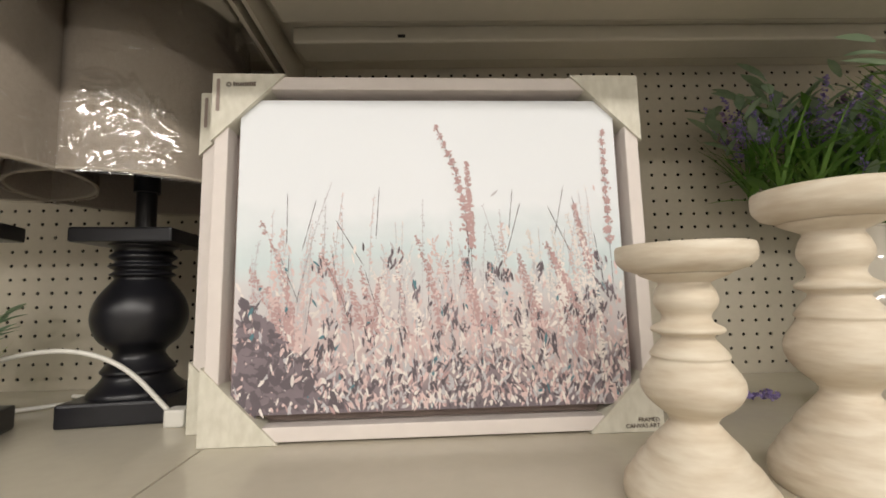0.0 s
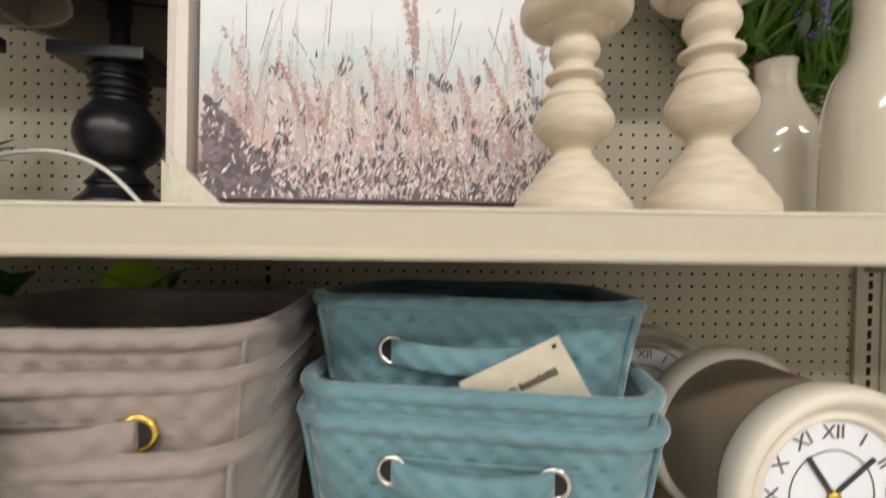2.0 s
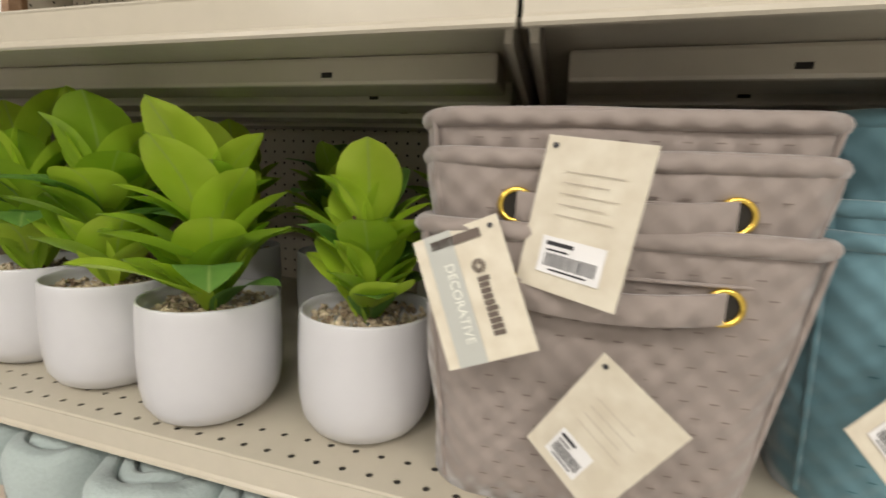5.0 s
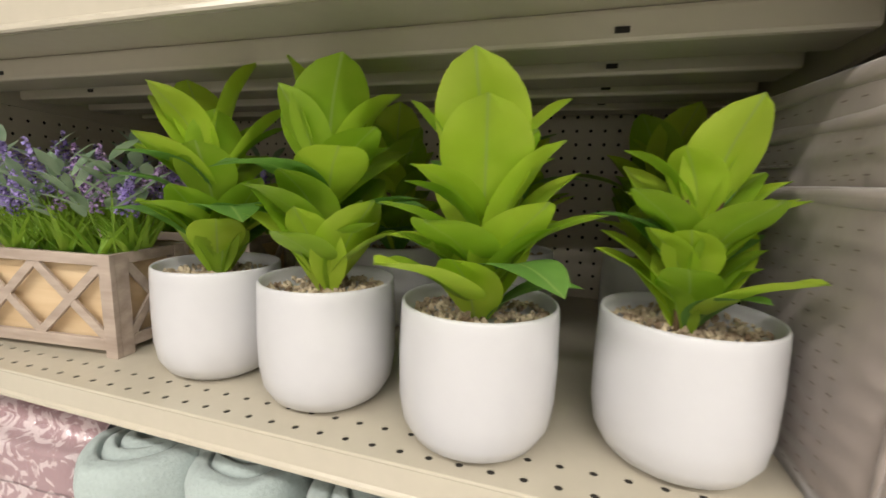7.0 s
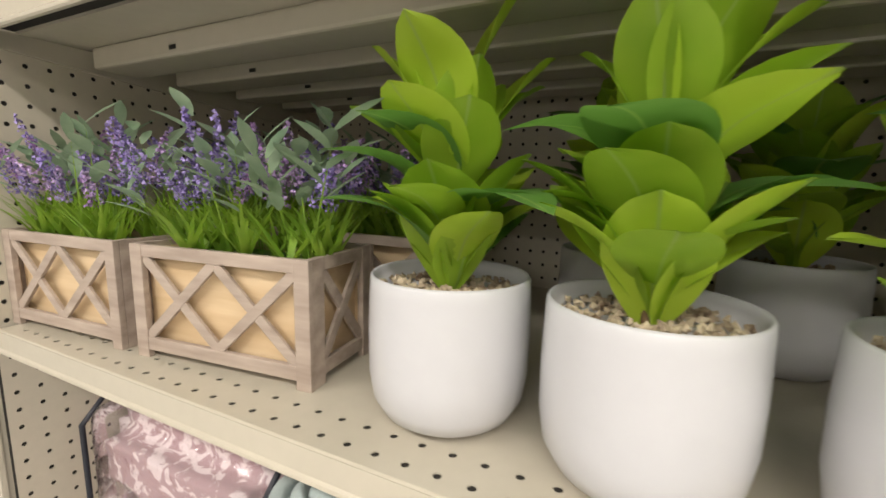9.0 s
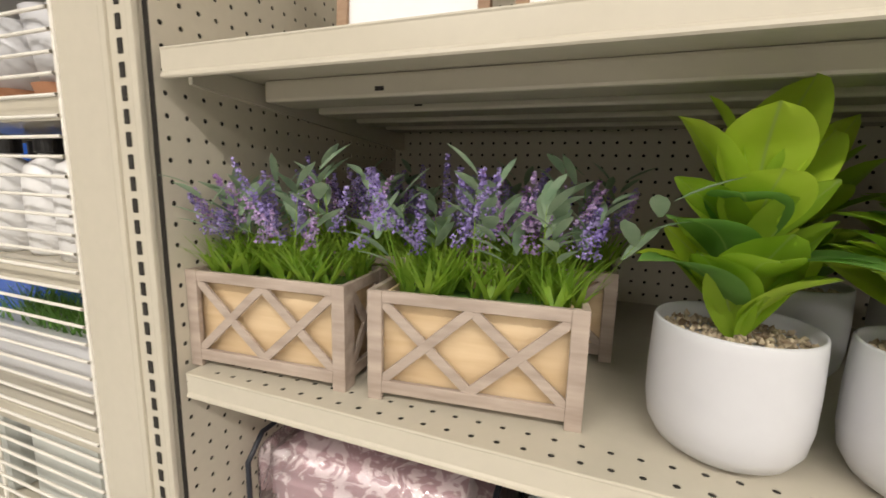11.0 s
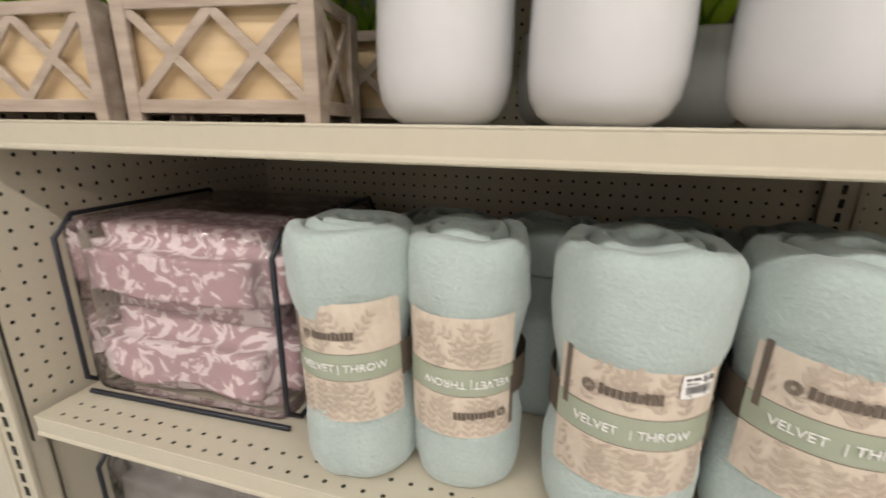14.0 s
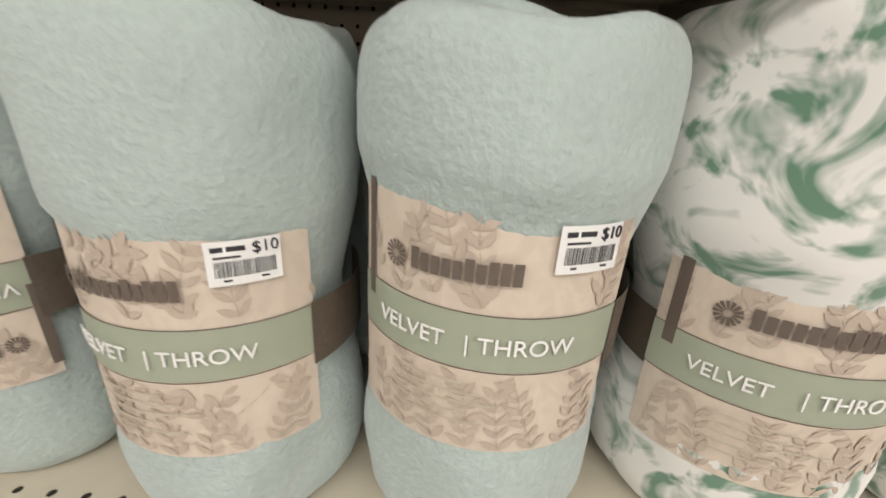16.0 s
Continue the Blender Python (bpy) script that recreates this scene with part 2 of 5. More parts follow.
def painting_ground():
    """White sky that turns pale teal and then mauve towards the bottom edge, in loose blotches."""
    m, nt, b = nodes_of("painted_canvas")
    tc = nt.nodes.new("ShaderNodeTexCoord")
    sep = nt.nodes.new("ShaderNodeSeparateXYZ")
    nt.links.new(tc.outputs["Generated"], sep.inputs[0])
    n1 = add(nt, "ShaderNodeTexNoise", Scale=4.0, Detail=5.0, Distortion=0.5)
    n2 = add(nt, "ShaderNodeTexNoise", Scale=11.0, Detail=5.0)
    for n in (n1, n2):
        nt.links.new(tc.outputs["Generated"], n.inputs["Vector"])
    s = nt.nodes.new("ShaderNodeMath")
    s.operation = "MULTIPLY_ADD"
    s.inputs[1].default_value, s.inputs[2].default_value = 0.34, -0.17
    nt.links.new(n1.outputs["Fac"], s.inputs[0])
    a = nt.nodes.new("ShaderNodeMath")
    a.operation = "ADD"
    nt.links.new(s.outputs[0], a.inputs[0])
    nt.links.new(sep.outputs["Z"], a.inputs[1])
    ramp = nt.nodes.new("ShaderNodeValToRGB")
    cr = ramp.color_ramp
    cr.elements[0].position, cr.elements[0].color = 0.02, (0.20, 0.165, 0.185, 1)
    cr.elements[1].position, cr.elements[1].color = 0.66, (0.80, 0.825, 0.85, 1)
    for p, c in ((0.12, (0.30, 0.24, 0.26)), (0.20, (0.62, 0.50, 0.49)), (0.32, (0.66, 0.62, 0.62)), (0.46, (0.62, 0.71, 0.72))):
        cr.elements.new(p).color = (*c, 1)
    nt.links.new(a.outputs[0], ramp.inputs["Fac"])
    nt.links.new(ramp.outputs["Color"], b.inputs["Base Color"])
    b.inputs["Roughness"].default_value = 0.7
    bp = add(nt, "ShaderNodeBump", Strength=0.1, Distance=0.001)
    nt.links.new(n2.outputs["Fac"], bp.inputs["Height"])
    nt.links.new(bp.outputs["Normal"], b.inputs["Normal"])
    return m


def let_light_through(m, color, share):
    """Thin leaves pass some light."""
    nt = m.node_tree
    tl = add(nt, "ShaderNodeBsdfTranslucent", Color=(*color, 1))
    mix = add(nt, "ShaderNodeMixShader", Fac=share)
    nt.links.new(nt.nodes["Principled BSDF"].outputs[0], mix.inputs[1])
    nt.links.new(tl.outputs[0], mix.inputs[2])
    nt.links.new(mix.outputs[0], nt.nodes["Material Output"].inputs["Surface"])


def midrib(m, color):
    """Pale central vein along a leaf, and faint side veins."""
    nt = m.node_tree
    b = nt.nodes["Principled BSDF"]
    old = b.inputs["Base Color"].links[0].from_socket
    tc = nt.nodes.new("ShaderNodeTexCoord")
    sep = nt.nodes.new("ShaderNodeSeparateXYZ")
    nt.links.new(tc.outputs["Object"], sep.inputs[0])
    ab = nt.nodes.new("ShaderNodeMath")
    ab.operation = "ABSOLUTE"
    nt.links.new(sep.outputs["X"], ab.inputs[0])
    r = nt.nodes.new("ShaderNodeMapRange")
    r.inputs["From Min"].default_value, r.inputs["From Max"].default_value = 0.0004, 0.0016
    r.inputs["To Min"].default_value, r.inputs["To Max"].default_value = 0.75, 0.0
    nt.links.new(ab.outputs[0], r.inputs["Value"])
    mx = nt.nodes.new("ShaderNodeMix")
    mx.data_type = "RGBA"
    nt.links.new(r.outputs["Result"], mx.inputs[0])
    nt.links.new(old, mx.inputs[6])
    mx.inputs[7].default_value = (*color, 1)
    nt.links.new(mx.outputs[2], b.inputs["Base Color"])


for k in ("leaf", "leaf_bright", "leaf_deep"):
    midrib(M[k], (0.40, 0.52, 0.16))
for k, c in (("leaf", (0.30, 0.50, 0.03)), ("leaf_bright", (0.45, 0.66, 0.05)), ("leaf_deep", (0.15, 0.34, 0.05)), ("grass", (0.35, 0.55, 0.05)), ("sage", (0.35, 0.45, 0.30))):
    let_light_through(M[k], c, 0.4)
def quilt(m, period, strength):
    """Crossed diagonal ridges pressed into the fabric."""
    nt = m.node_tree
    b = nt.nodes["Principled BSDF"]
    old = b.inputs["Normal"].links[0].from_socket
    tc = nt.nodes.new("ShaderNodeTexCoord")
    total = None
    for turn in (45, -45):
        mp = nt.nodes.new("ShaderNodeMapping")
        mp.inputs["Rotation"].default_value = (0, radians(turn), 0)
        nt.links.new(tc.outputs["Object"], mp.inputs["Vector"])
        w = add(nt, "ShaderNodeTexWave", Scale=0.314 / period, Distortion=1.2, Detail=1.0)
        nt.links.new(mp.outputs["Vector"], w.inputs["Vector"])
        if total:
            s = nt.nodes.new("ShaderNodeMath")
            s.operation = "ADD"
            nt.links.new(total, s.inputs[0])
            nt.links.new(w.outputs["Fac"], s.inputs[1])
            total = s.outputs[0]
        else:
            total = w.outputs["Fac"]
    bp = add(nt, "ShaderNodeBump", Strength=strength, Distance=0.0035)
    nt.links.new(total, bp.inputs["Height"])
    nt.links.new(old, bp.inputs["Normal"])
    nt.links.new(bp.outputs["Normal"], b.inputs["Normal"])


quilt(M["grey_velvet"], 0.017, 0.35)
quilt(M["teal_velvet"], 0.017, 0.4)
M["painting"] = painting_ground()
PAINTS = {"rose": (0.52, 0.35, 0.34), "blush": (0.70, 0.54, 0.52), "plum": (0.14, 0.115, 0.13), "ivory": (0.80, 0.74, 0.70), "petrol": (0.10, 0.22, 0.26), "dusk": (0.22, 0.18, 0.20), "mist": (0.56, 0.54, 0.56)}
for k, c in PAINTS.items():
    M["paint_" + k] = surface("paint_" + k, c, rough=0.7, vary=0.15)


# ---- mesh helpers ----
def mesh_ob(name, verts, faces, mat, parent=None, label="", smooth=False):
    me = bpy.data.meshes.new(name)
    me.from_pydata([tuple(v) for v in verts], [], faces)
    me.materials.append(mat)
    if smooth:
        me.shade_smooth()
    me.update()
    o = new(name, me)
    if parent:
        o.parent = parent
    if label:
        o["label"] = label
    return o


def part(name, bm, mat, parent=None, label="", smooth=False):
    me = bpy.data.meshes.new(name)
    bm.normal_update()
    bm.to_mesh(me)
    bm.free()
    me.materials.append(mat)
    if smooth:
        me.shade_smooth()
    o = new(name, me)
    if parent:
        o.parent = parent
    if label:
        o["label"] = label
    return o


def thing(name, m, label, category, group=""):
    o = new(name)
    o.empty_display_size = 0.05
    o.matrix_basis = m
    return tagged(o, label, category, group)


def box(lo, hi, bevel=0.0, bm=None, segs=2):
    out = bm or bmesh.new()
    b = bmesh.new()
    bmesh.ops.create_cube(b, size=1)
    d = [h - l for l, h in zip(lo, hi)]
    c = [(h + l) / 2 for l, h in zip(lo, hi)]
    bmesh.ops.transform(b, matrix=Matrix.Translation(c) @ Matrix.Diagonal((*d, 1)), verts=b.verts)
    if bevel:
        bmesh.ops.bevel(b, geom=b.edges[:], offset=bevel, segments=segs, profile=0.6, affect="EDGES", clamp_overlap=True)
    me = bpy.data.meshes.new("scrap")
    b.to_mesh(me)
    b.free()
    out.from_mesh(me)
    bpy.data.meshes.remove(me)
    return out


def lathe(profile, segs=40, at=(0, 0, 0)):
    """Turned solid from (radius, height) pairs; a zero radius closes an end."""
    bm = bmesh.new()
    rings = []
    for r, z in profile:
        if r <= 1e-6:
            rings.append([bm.verts.new((at[0], at[1], at[2] + z))])
        else:
            rings.append([bm.verts.new((at[0] + r * math.cos(2 * math.pi * i / segs), at[1] + r * math.sin(2 * math.pi * i / segs), at[2] + z)) for i in range(segs)])
    for a, b in zip(rings, rings[1:]):
        for i in range(segs):
            j = (i + 1) % segs
            if len(a) == 1 and len(b) > 1:
                bm.faces.new((a[0], b[j], b[i]))
            elif len(b) == 1 and len(a) > 1:
                bm.faces.new((a[i], a[j], b[0]))
            elif len(a) > 1:
                bm.faces.new((a[i], a[j], b[j], b[i]))
    bmesh.ops.recalc_face_normals(bm, faces=bm.faces)
    return bm


def smooth_profile(points, n=6):
    """Catmull-Rom through (radius, height) pairs."""
    out = []
    p = [points[0], *points, points[-1]]
    for i in range(1, len(p) - 2):
        for k in range(n):
            t = k / n
            q = []
            for a in range(2):
                p0, p1, p2, p3 = p[i - 1][a], p[i][a], p[i + 1][a], p[i + 2][a]
                q.append(0.5 * (2 * p1 + (p2 - p0) * t + (2 * p0 - 5 * p1 + 4 * p2 - p3) * t * t + (3 * p1 - p0 - 3 * p2 + p3) * t ** 3))
            out.append((max(q[0], 0.0005), q[1]))
    out.append(points[-1])
    return out


def tube(points, radius, mat, name, parent=None, label="", cyclic=False):
    c = bpy.data.curves.new(name, "CURVE")
    c.dimensions, c.bevel_depth, c.bevel_resolution, c.resolution_u = "3D", radius, 3, 8
    s = c.splines.new("NURBS" if len(points) > 2 and not cyclic else "POLY")
    s.points.add(len(points) - 1)
    for q, p in zip(s.points, points):
        q.co = (*p, 1)
    s.use_cyclic_u, s.use_endpoint_u = cyclic, True
    tmp = bpy.data.objects.new("scrap", c)
    me = bpy.data.meshes.new_from_object(tmp)
    bpy.data.objects.remove(tmp)
    bpy.data.curves.remove(c)
    me.materials.clear()
    me.materials.append(mat)
    me.shade_smooth()
    o = new(name, me)
    if parent:
        o.parent = parent
    if label:
        o["label"] = label
    return o


def words(text, size, mat, name, parent, m, label="", bend=0.0, align="LEFT"):
    """Lettering with the built-in font, laid flat or bent round a vertical roll of radius bend."""
    c = bpy.data.curves.new(name, "FONT")
    c.body, c.size, c.align_x, c.align_y = text, size, align, "CENTER"
    c.extrude = 0.0003
    tmp = bpy.data.objects.new("scrap", c)
    me = bpy.data.meshes.new_from_object(tmp)
    bpy.data.objects.remove(tmp)
    bpy.data.curves.remove(c)
    me.materials.clear()
    me.materials.append(mat)
    me.transform(m)
    if bend:
        wrap_mesh(me, bend)
    o = new(name, me)
    o.parent = parent
    if label:
        o["label"] = label
    return o


def wrap_mesh(me, r):
    """x along the surface, y proud of it, z up: wraps onto a vertical roll that faces -y."""
    for v in me.vertices:
        a = v.co.x / r
        rr = r - v.co.y
        v.co = (rr * math.sin(a), -rr * math.cos(a), v.co.z)


UP = pose(0, 0, 0, 90)


def perforated(nu, nv, pitch, r, depth, corner="round"):
    """Sheet with a hole in each cell: x across, z up, face at y = 0, holes go to y = depth."""
    verts, faces, index = [], [], {}

    def vert(x, y, z):
        k = (round(x, 5), round(y, 5), round(z, 5))
        if k not in index:
            index[k] = len(verts)
            verts.append(k)
        return index[k]

    for i in range(nu):
        for j in range(nv):
            cx, cz = (i + 0.5) * pitch, (j + 0.5) * pitch
            h = pitch / 2
            cs = [vert(cx + sx * h, 0, cz + sz * h) for sx, sz in ((-1, -1), (1, -1), (1, 1), (-1, 1))]
            o, d = [], []
            for k in range(8):
                a = math.pi * (-0.625 + 0.25 * k)
                o.append(vert(cx + r * math.cos(a), 0, cz + r * math.sin(a)))
                d.append(vert(cx + r * math.cos(a), depth, cz + r * math.sin(a)))
            for k in range(4):
                faces.append((cs[k], cs[(k + 1) % 4], o[2 * k + 1], o[2 * k]))
                faces.append((cs[(k + 1) % 4], o[(2 * k + 2) % 8], o[2 * k + 1]))
            for k in range(8):
                faces.append((o[k], o[(k + 1) % 8], d[(k + 1) % 8], d[k]))
    return verts, faces

# ---- large structure ----
IN = 0.0254
BACK = 0.592
LEFT, RIGHT = -1.219, 1.219
tagged(part("floor", box((-7, -5.6, FLOOR - 0.1), (4, 5, FLOOR)), M["floor"]), "polished grey store floor", "floor", kind="structure")
tagged(part("ceiling", box((-7, -5.6, CEIL), (4, 5, CEIL + 0.1)), M["ceiling"]), "white store ceiling", "ceiling", kind="structure")
for nm, lo, hi in (("wall_south", (-7, -5.7, FLOOR), (4, -5.6, CEIL)), ("wall_north", (-7, 5, FLOOR), (4, 5.1, CEIL)), ("wall_west", (-7.1, -5.6, FLOOR), (-7, 5, CEIL)), ("wall_east", (4, -5.6, FLOOR), (4.1, 5, CEIL))):
    tagged(part(nm, box(lo, hi), M["wall"]), "plain painted store wall", "wall", kind="structure")
for lx, ly in LIGHTS:
    cl = thing("ceiling_light", pose(lx, ly, CEIL), "long white fluorescent strip light on the ceiling", "ceiling light", "strip lights")
    part("housing", box((-1.0, -0.12, -0.06), (1.0, 0.12, 0), 0.01), M["ceiling"], cl)
    part("diffuser", box((-0.97, -0.09, -0.09), (0.97, 0.09, -0.061), 0.008), M["glow"], cl)


def peg_panel(name, nu, nv, m, label):
    """Pegboard sheet; a dark board added behind it paints the shade in its holes."""
    v, f = perforated(nu, nv, IN, 0.0033, 0.0015)
    o = mesh_ob(name, v, f, M["peg"])
    o.matrix_basis = m
    tagged(o, label, "pegboard", kind="structure")
    b = part("hole_shade_board", box((0, 0.002, 0), (nu * IN, 0.02, nv * IN)), M["dark"], o)
    return o


# back panels, one to each bay, with a shelf bay of blank sheet near the floor
ROWS = 66
Z0 = 1.1968 - 26 * IN - IN / 2
for bay, x0 in enumerate((LEFT, 0.0, RIGHT)):
    peg_panel("wall_panel_%d" % (bay + 1), 48, ROWS, pose(x0 + 0.0002, BACK, Z0), "cream pegboard back panel of the shelf bay")
tagged(part("wall_base", box((LEFT, BACK, FLOOR), (2 * RIGHT, BACK + 0.02, Z0)), M["peg"]), "cream lower back panel", "panel", kind="structure")
# side panel that closes the bay, seen from inside
peg_panel("wall_side", 23, ROWS, pose(LEFT, 0.002, 1.335 - 31 * IN - IN / 2, 0, 0, 90), "cream pegboard side panel at the end of the bay")
tagged(part("wall_right_end", box((2 * RIGHT, 0.0, FLOOR), (2 * RIGHT + 0.02, BACK, 2.15)), M["peg"]), "cream end panel of the shelf run", "panel", kind="structure")


def slotted_post(name, x0, x1, y0, z0, z1, label):
    """Upright channel with a column of dark slots."""
    o = thing(name, pose((x0 + x1) / 2, y0, 0), label, "upright")
    w = (x1 - x0) / 2
    part("face", box((-w, 0, z0), (w, 0.03, z1), 0.004), M["cream"], o)
    part("edge", box((-w - 0.003, -0.004, z0), (-w + 0.008, 0.004, z1), 0.002), M["cream"], o)
    part("edge", box((w - 0.008, -0.004, z0), (w + 0.003, 0.004, z1), 0.002), M["cream"], o)
    n = int((z1 - z0) / IN)
    first = None
    for i in range(n):
        if first is None:
            first = part("slot", box((-0.0045, -0.0015, -0.0085), (0.0045, 0.0005, 0.0085), 0.001, segs=1), M["dark"], o)
            first.location = (0, 0, z0 + IN / 2)
        else:
            s = new("slot", first.data)
            s.parent = o
            s.location = (0, 0, z0 + IN * (i + 0.5))
    return o


slotted_post("slotted_upright", -1.279, -1.2285, -0.008, 0.1, 2.1, "cream steel upright with a column of dark slots")
for ux in (0.0, RIGHT):
    slotted_post("slotted_upright", ux - 0.03, ux + 0.03, BACK - 0.006, 0.15, 2.15, "cream steel upright between the pegboard panels")
end = tagged(part("end_panel", box((-1.385, 0.0, FLOOR), (-1.28, 0.03, 2.12), 0.004), M["cream"]), "smooth cream metal end panel of the shelving", "panel", kind="structure")
tagged(part("wall_end", box((-1.30, 0.03, FLOOR), (LEFT - 0.021, BACK + 0.02, 2.12)), M["cream"]), "cream core of the end of the shelving", "panel", kind="structure")


def shelf(x0, x1, top, front, label, holes=True, beams=True):
    """Steel gondola shelf: perforated front, plain deck, rolled lip, ribs and arms below."""
    o = thing("store_shelf", pose(x0, front, top), label, "shelf", "steel shelves")
    w = x1 - x0
    n = round(w / IN)
    rows = 2
    y0 = 0.0155 - IN / 2
    # the holes stand at whole inches from the joint, with plain strips at both ends
    v, f = perforated(n - 1, rows, IN, 0.0034, 0.001)
    x_off = -0.001 if x0 >= 0 else w + 0.001 - n * IN
    v = [(x + IN / 2 + x_off, y0 + z, -y) for x, y, z in v]
    for e0, e1 in ((0.0, IN / 2 + x_off), (IN / 2 + x_off + (n - 1) * IN, w)):
        b = len(v)
        v += [(e0, y0, 0), (e1, y0, 0), (e1, y0 + rows * IN, 0), (e0, y0 + rows * IN, 0)]
        f.append((b, b + 3, b + 2, b + 1))
    d = mesh_ob("perforated_strip", v, [tuple(reversed(q)) for q in f], M["cream"], o)
    part("deck", box((0, y0 + rows * IN, -0.012), (w, BACK - front - 0.001, 0.0), 0.0), M["cream"], o)
    # dark sheet added under the strip: shade of the holes put into colour
    part("hole_shade_sheet", box((0.001, 0.006, -0.009), (w - 0.001, y0 + rows * IN - 0.001, -0.0012)), M["dark"], o)
    # lip, drawn as a profile and run along the front
    prof = [(y0, 0.0), (0.0008, 0.0), (-0.0003, -0.0006), (-0.0007, -0.002), (0.0002, -0.0035), (0.0006, -0.0255), (-0.0012, -0.028), (-0.0016, -0.0312), (0.0, -0.033), (0.004, -0.033), (0.004, -0.006), (y0, -0.006)]
    bm = bmesh.new()
    a = [bm.verts.new((0.0008, y, z)) for y, z in prof]
    b = [bm.verts.new((w - 0.0008, y, z)) for y, z in prof]
    for i in range(len(prof)):
        j = (i + 1) % len(prof)
        bm.faces.new((a[i], a[j], b[j], b[i]))
    bm.faces.new(a)
    bm.faces.new(list(reversed(b)))
    bmesh.ops.recalc_face_normals(bm, faces=bm.faces)
    part("lip", bm, M["cream"], o)
    if beams:
        for y in (0.121, 0.235, 0.345, 0.455):
            r = part("rib", box((0.03, y, -0.040), (w - 0.03, y + 0.06, -0.0122), 0.004), M["cream"], o)
            for bx in (0.205, w - 0.205):
                part("slot_hole", box((bx - 0.006, y - 0.0008, -0.0325), (bx + 0.006, y + 0.001, -0.0275)), M["dark"], r)
        for ax in (0.004, w - 0.012):
            bm = bmesh.new()
            pts = [(0.03, -0.013), (BACK - front - 0.004, -0.013), (BACK - front - 0.004, -0.075), (0.03, -0.034)]
            vs = [[bm.verts.new((ax + dx, y, z)) for y, z in pts] for dx in (0, 0.006)]
            bm.faces.new(vs[0])
            bm.faces.new(list(reversed(vs[1])))
            for i in range(4):
                j = (i + 1) % 4
                bm.faces.new((vs[0][j], vs[0][i], vs[1][i], vs[1][j]))
            part("arm", bm, M["cream"], o)
    return o


SHELF_Z = {"top": 1.985, "canvas": 1.38, "pot": 1.0, "throw": 0.585, "low": 0.2}
for key in SHELF_Z:
    for x0, x1 in ((-1.204, -0.001), (0.001, RIGHT - 0.002), (RIGHT + 0.002, 2 * RIGHT - 0.002)):
        shelf(x0, x1, SHELF_Z[key], 0.0, "cream enamelled steel shelf with a perforated front edge")


# ---- plants ----
def leaf_mesh(name, length, width, curl, fold, mat, n=12):
    """Pointed oval leaf along +z, bent backwards, folded on its midrib."""
    v, f = [], []
    for i in range(n + 1):
        t = i / n
        w = width / 2 * (math.sin(math.pi * min(1, t * 0.985 + 0.015) ** 1.2) ** 0.6)
        z, y = length * t * math.cos(curl * t * 0.7), length * t * math.sin(curl * t * 0.7) * t
        for k, u in enumerate((-1, -0.5, 0, 0.5, 1)):
            v.append((w * u, y - fold * w * abs(u) + 0.0012 * math.sin(9 * t + 3 * u), z))
    for i in range(n):
        for k in range(4):
            a = i * 5 + k
            f.append((a, a + 1, a + 6, a + 5))
    me = bpy.data.meshes.new(name)
    me.from_pydata(v, [], f)
    me.materials.append(mat)
    me.shade_smooth()
    me.update()
    return me


LEAVES = [leaf_mesh("leaf", L, w, c, fo, M[k]) for L, w, c, fo, k in (
    (0.118, 0.068, 0.2, 0.2, "leaf_bright"), (0.112, 0.064, 0.4, 0.18, "leaf"), (0.100, 0.060, 0.1, 0.22, "leaf"), (0.106, 0.062, 0.7, 0.15, "leaf_deep"), (0.088, 0.052, 0.35, 0.22, "leaf"), (0.096, 0.058, 0.3, 0.2, "leaf_bright"))]


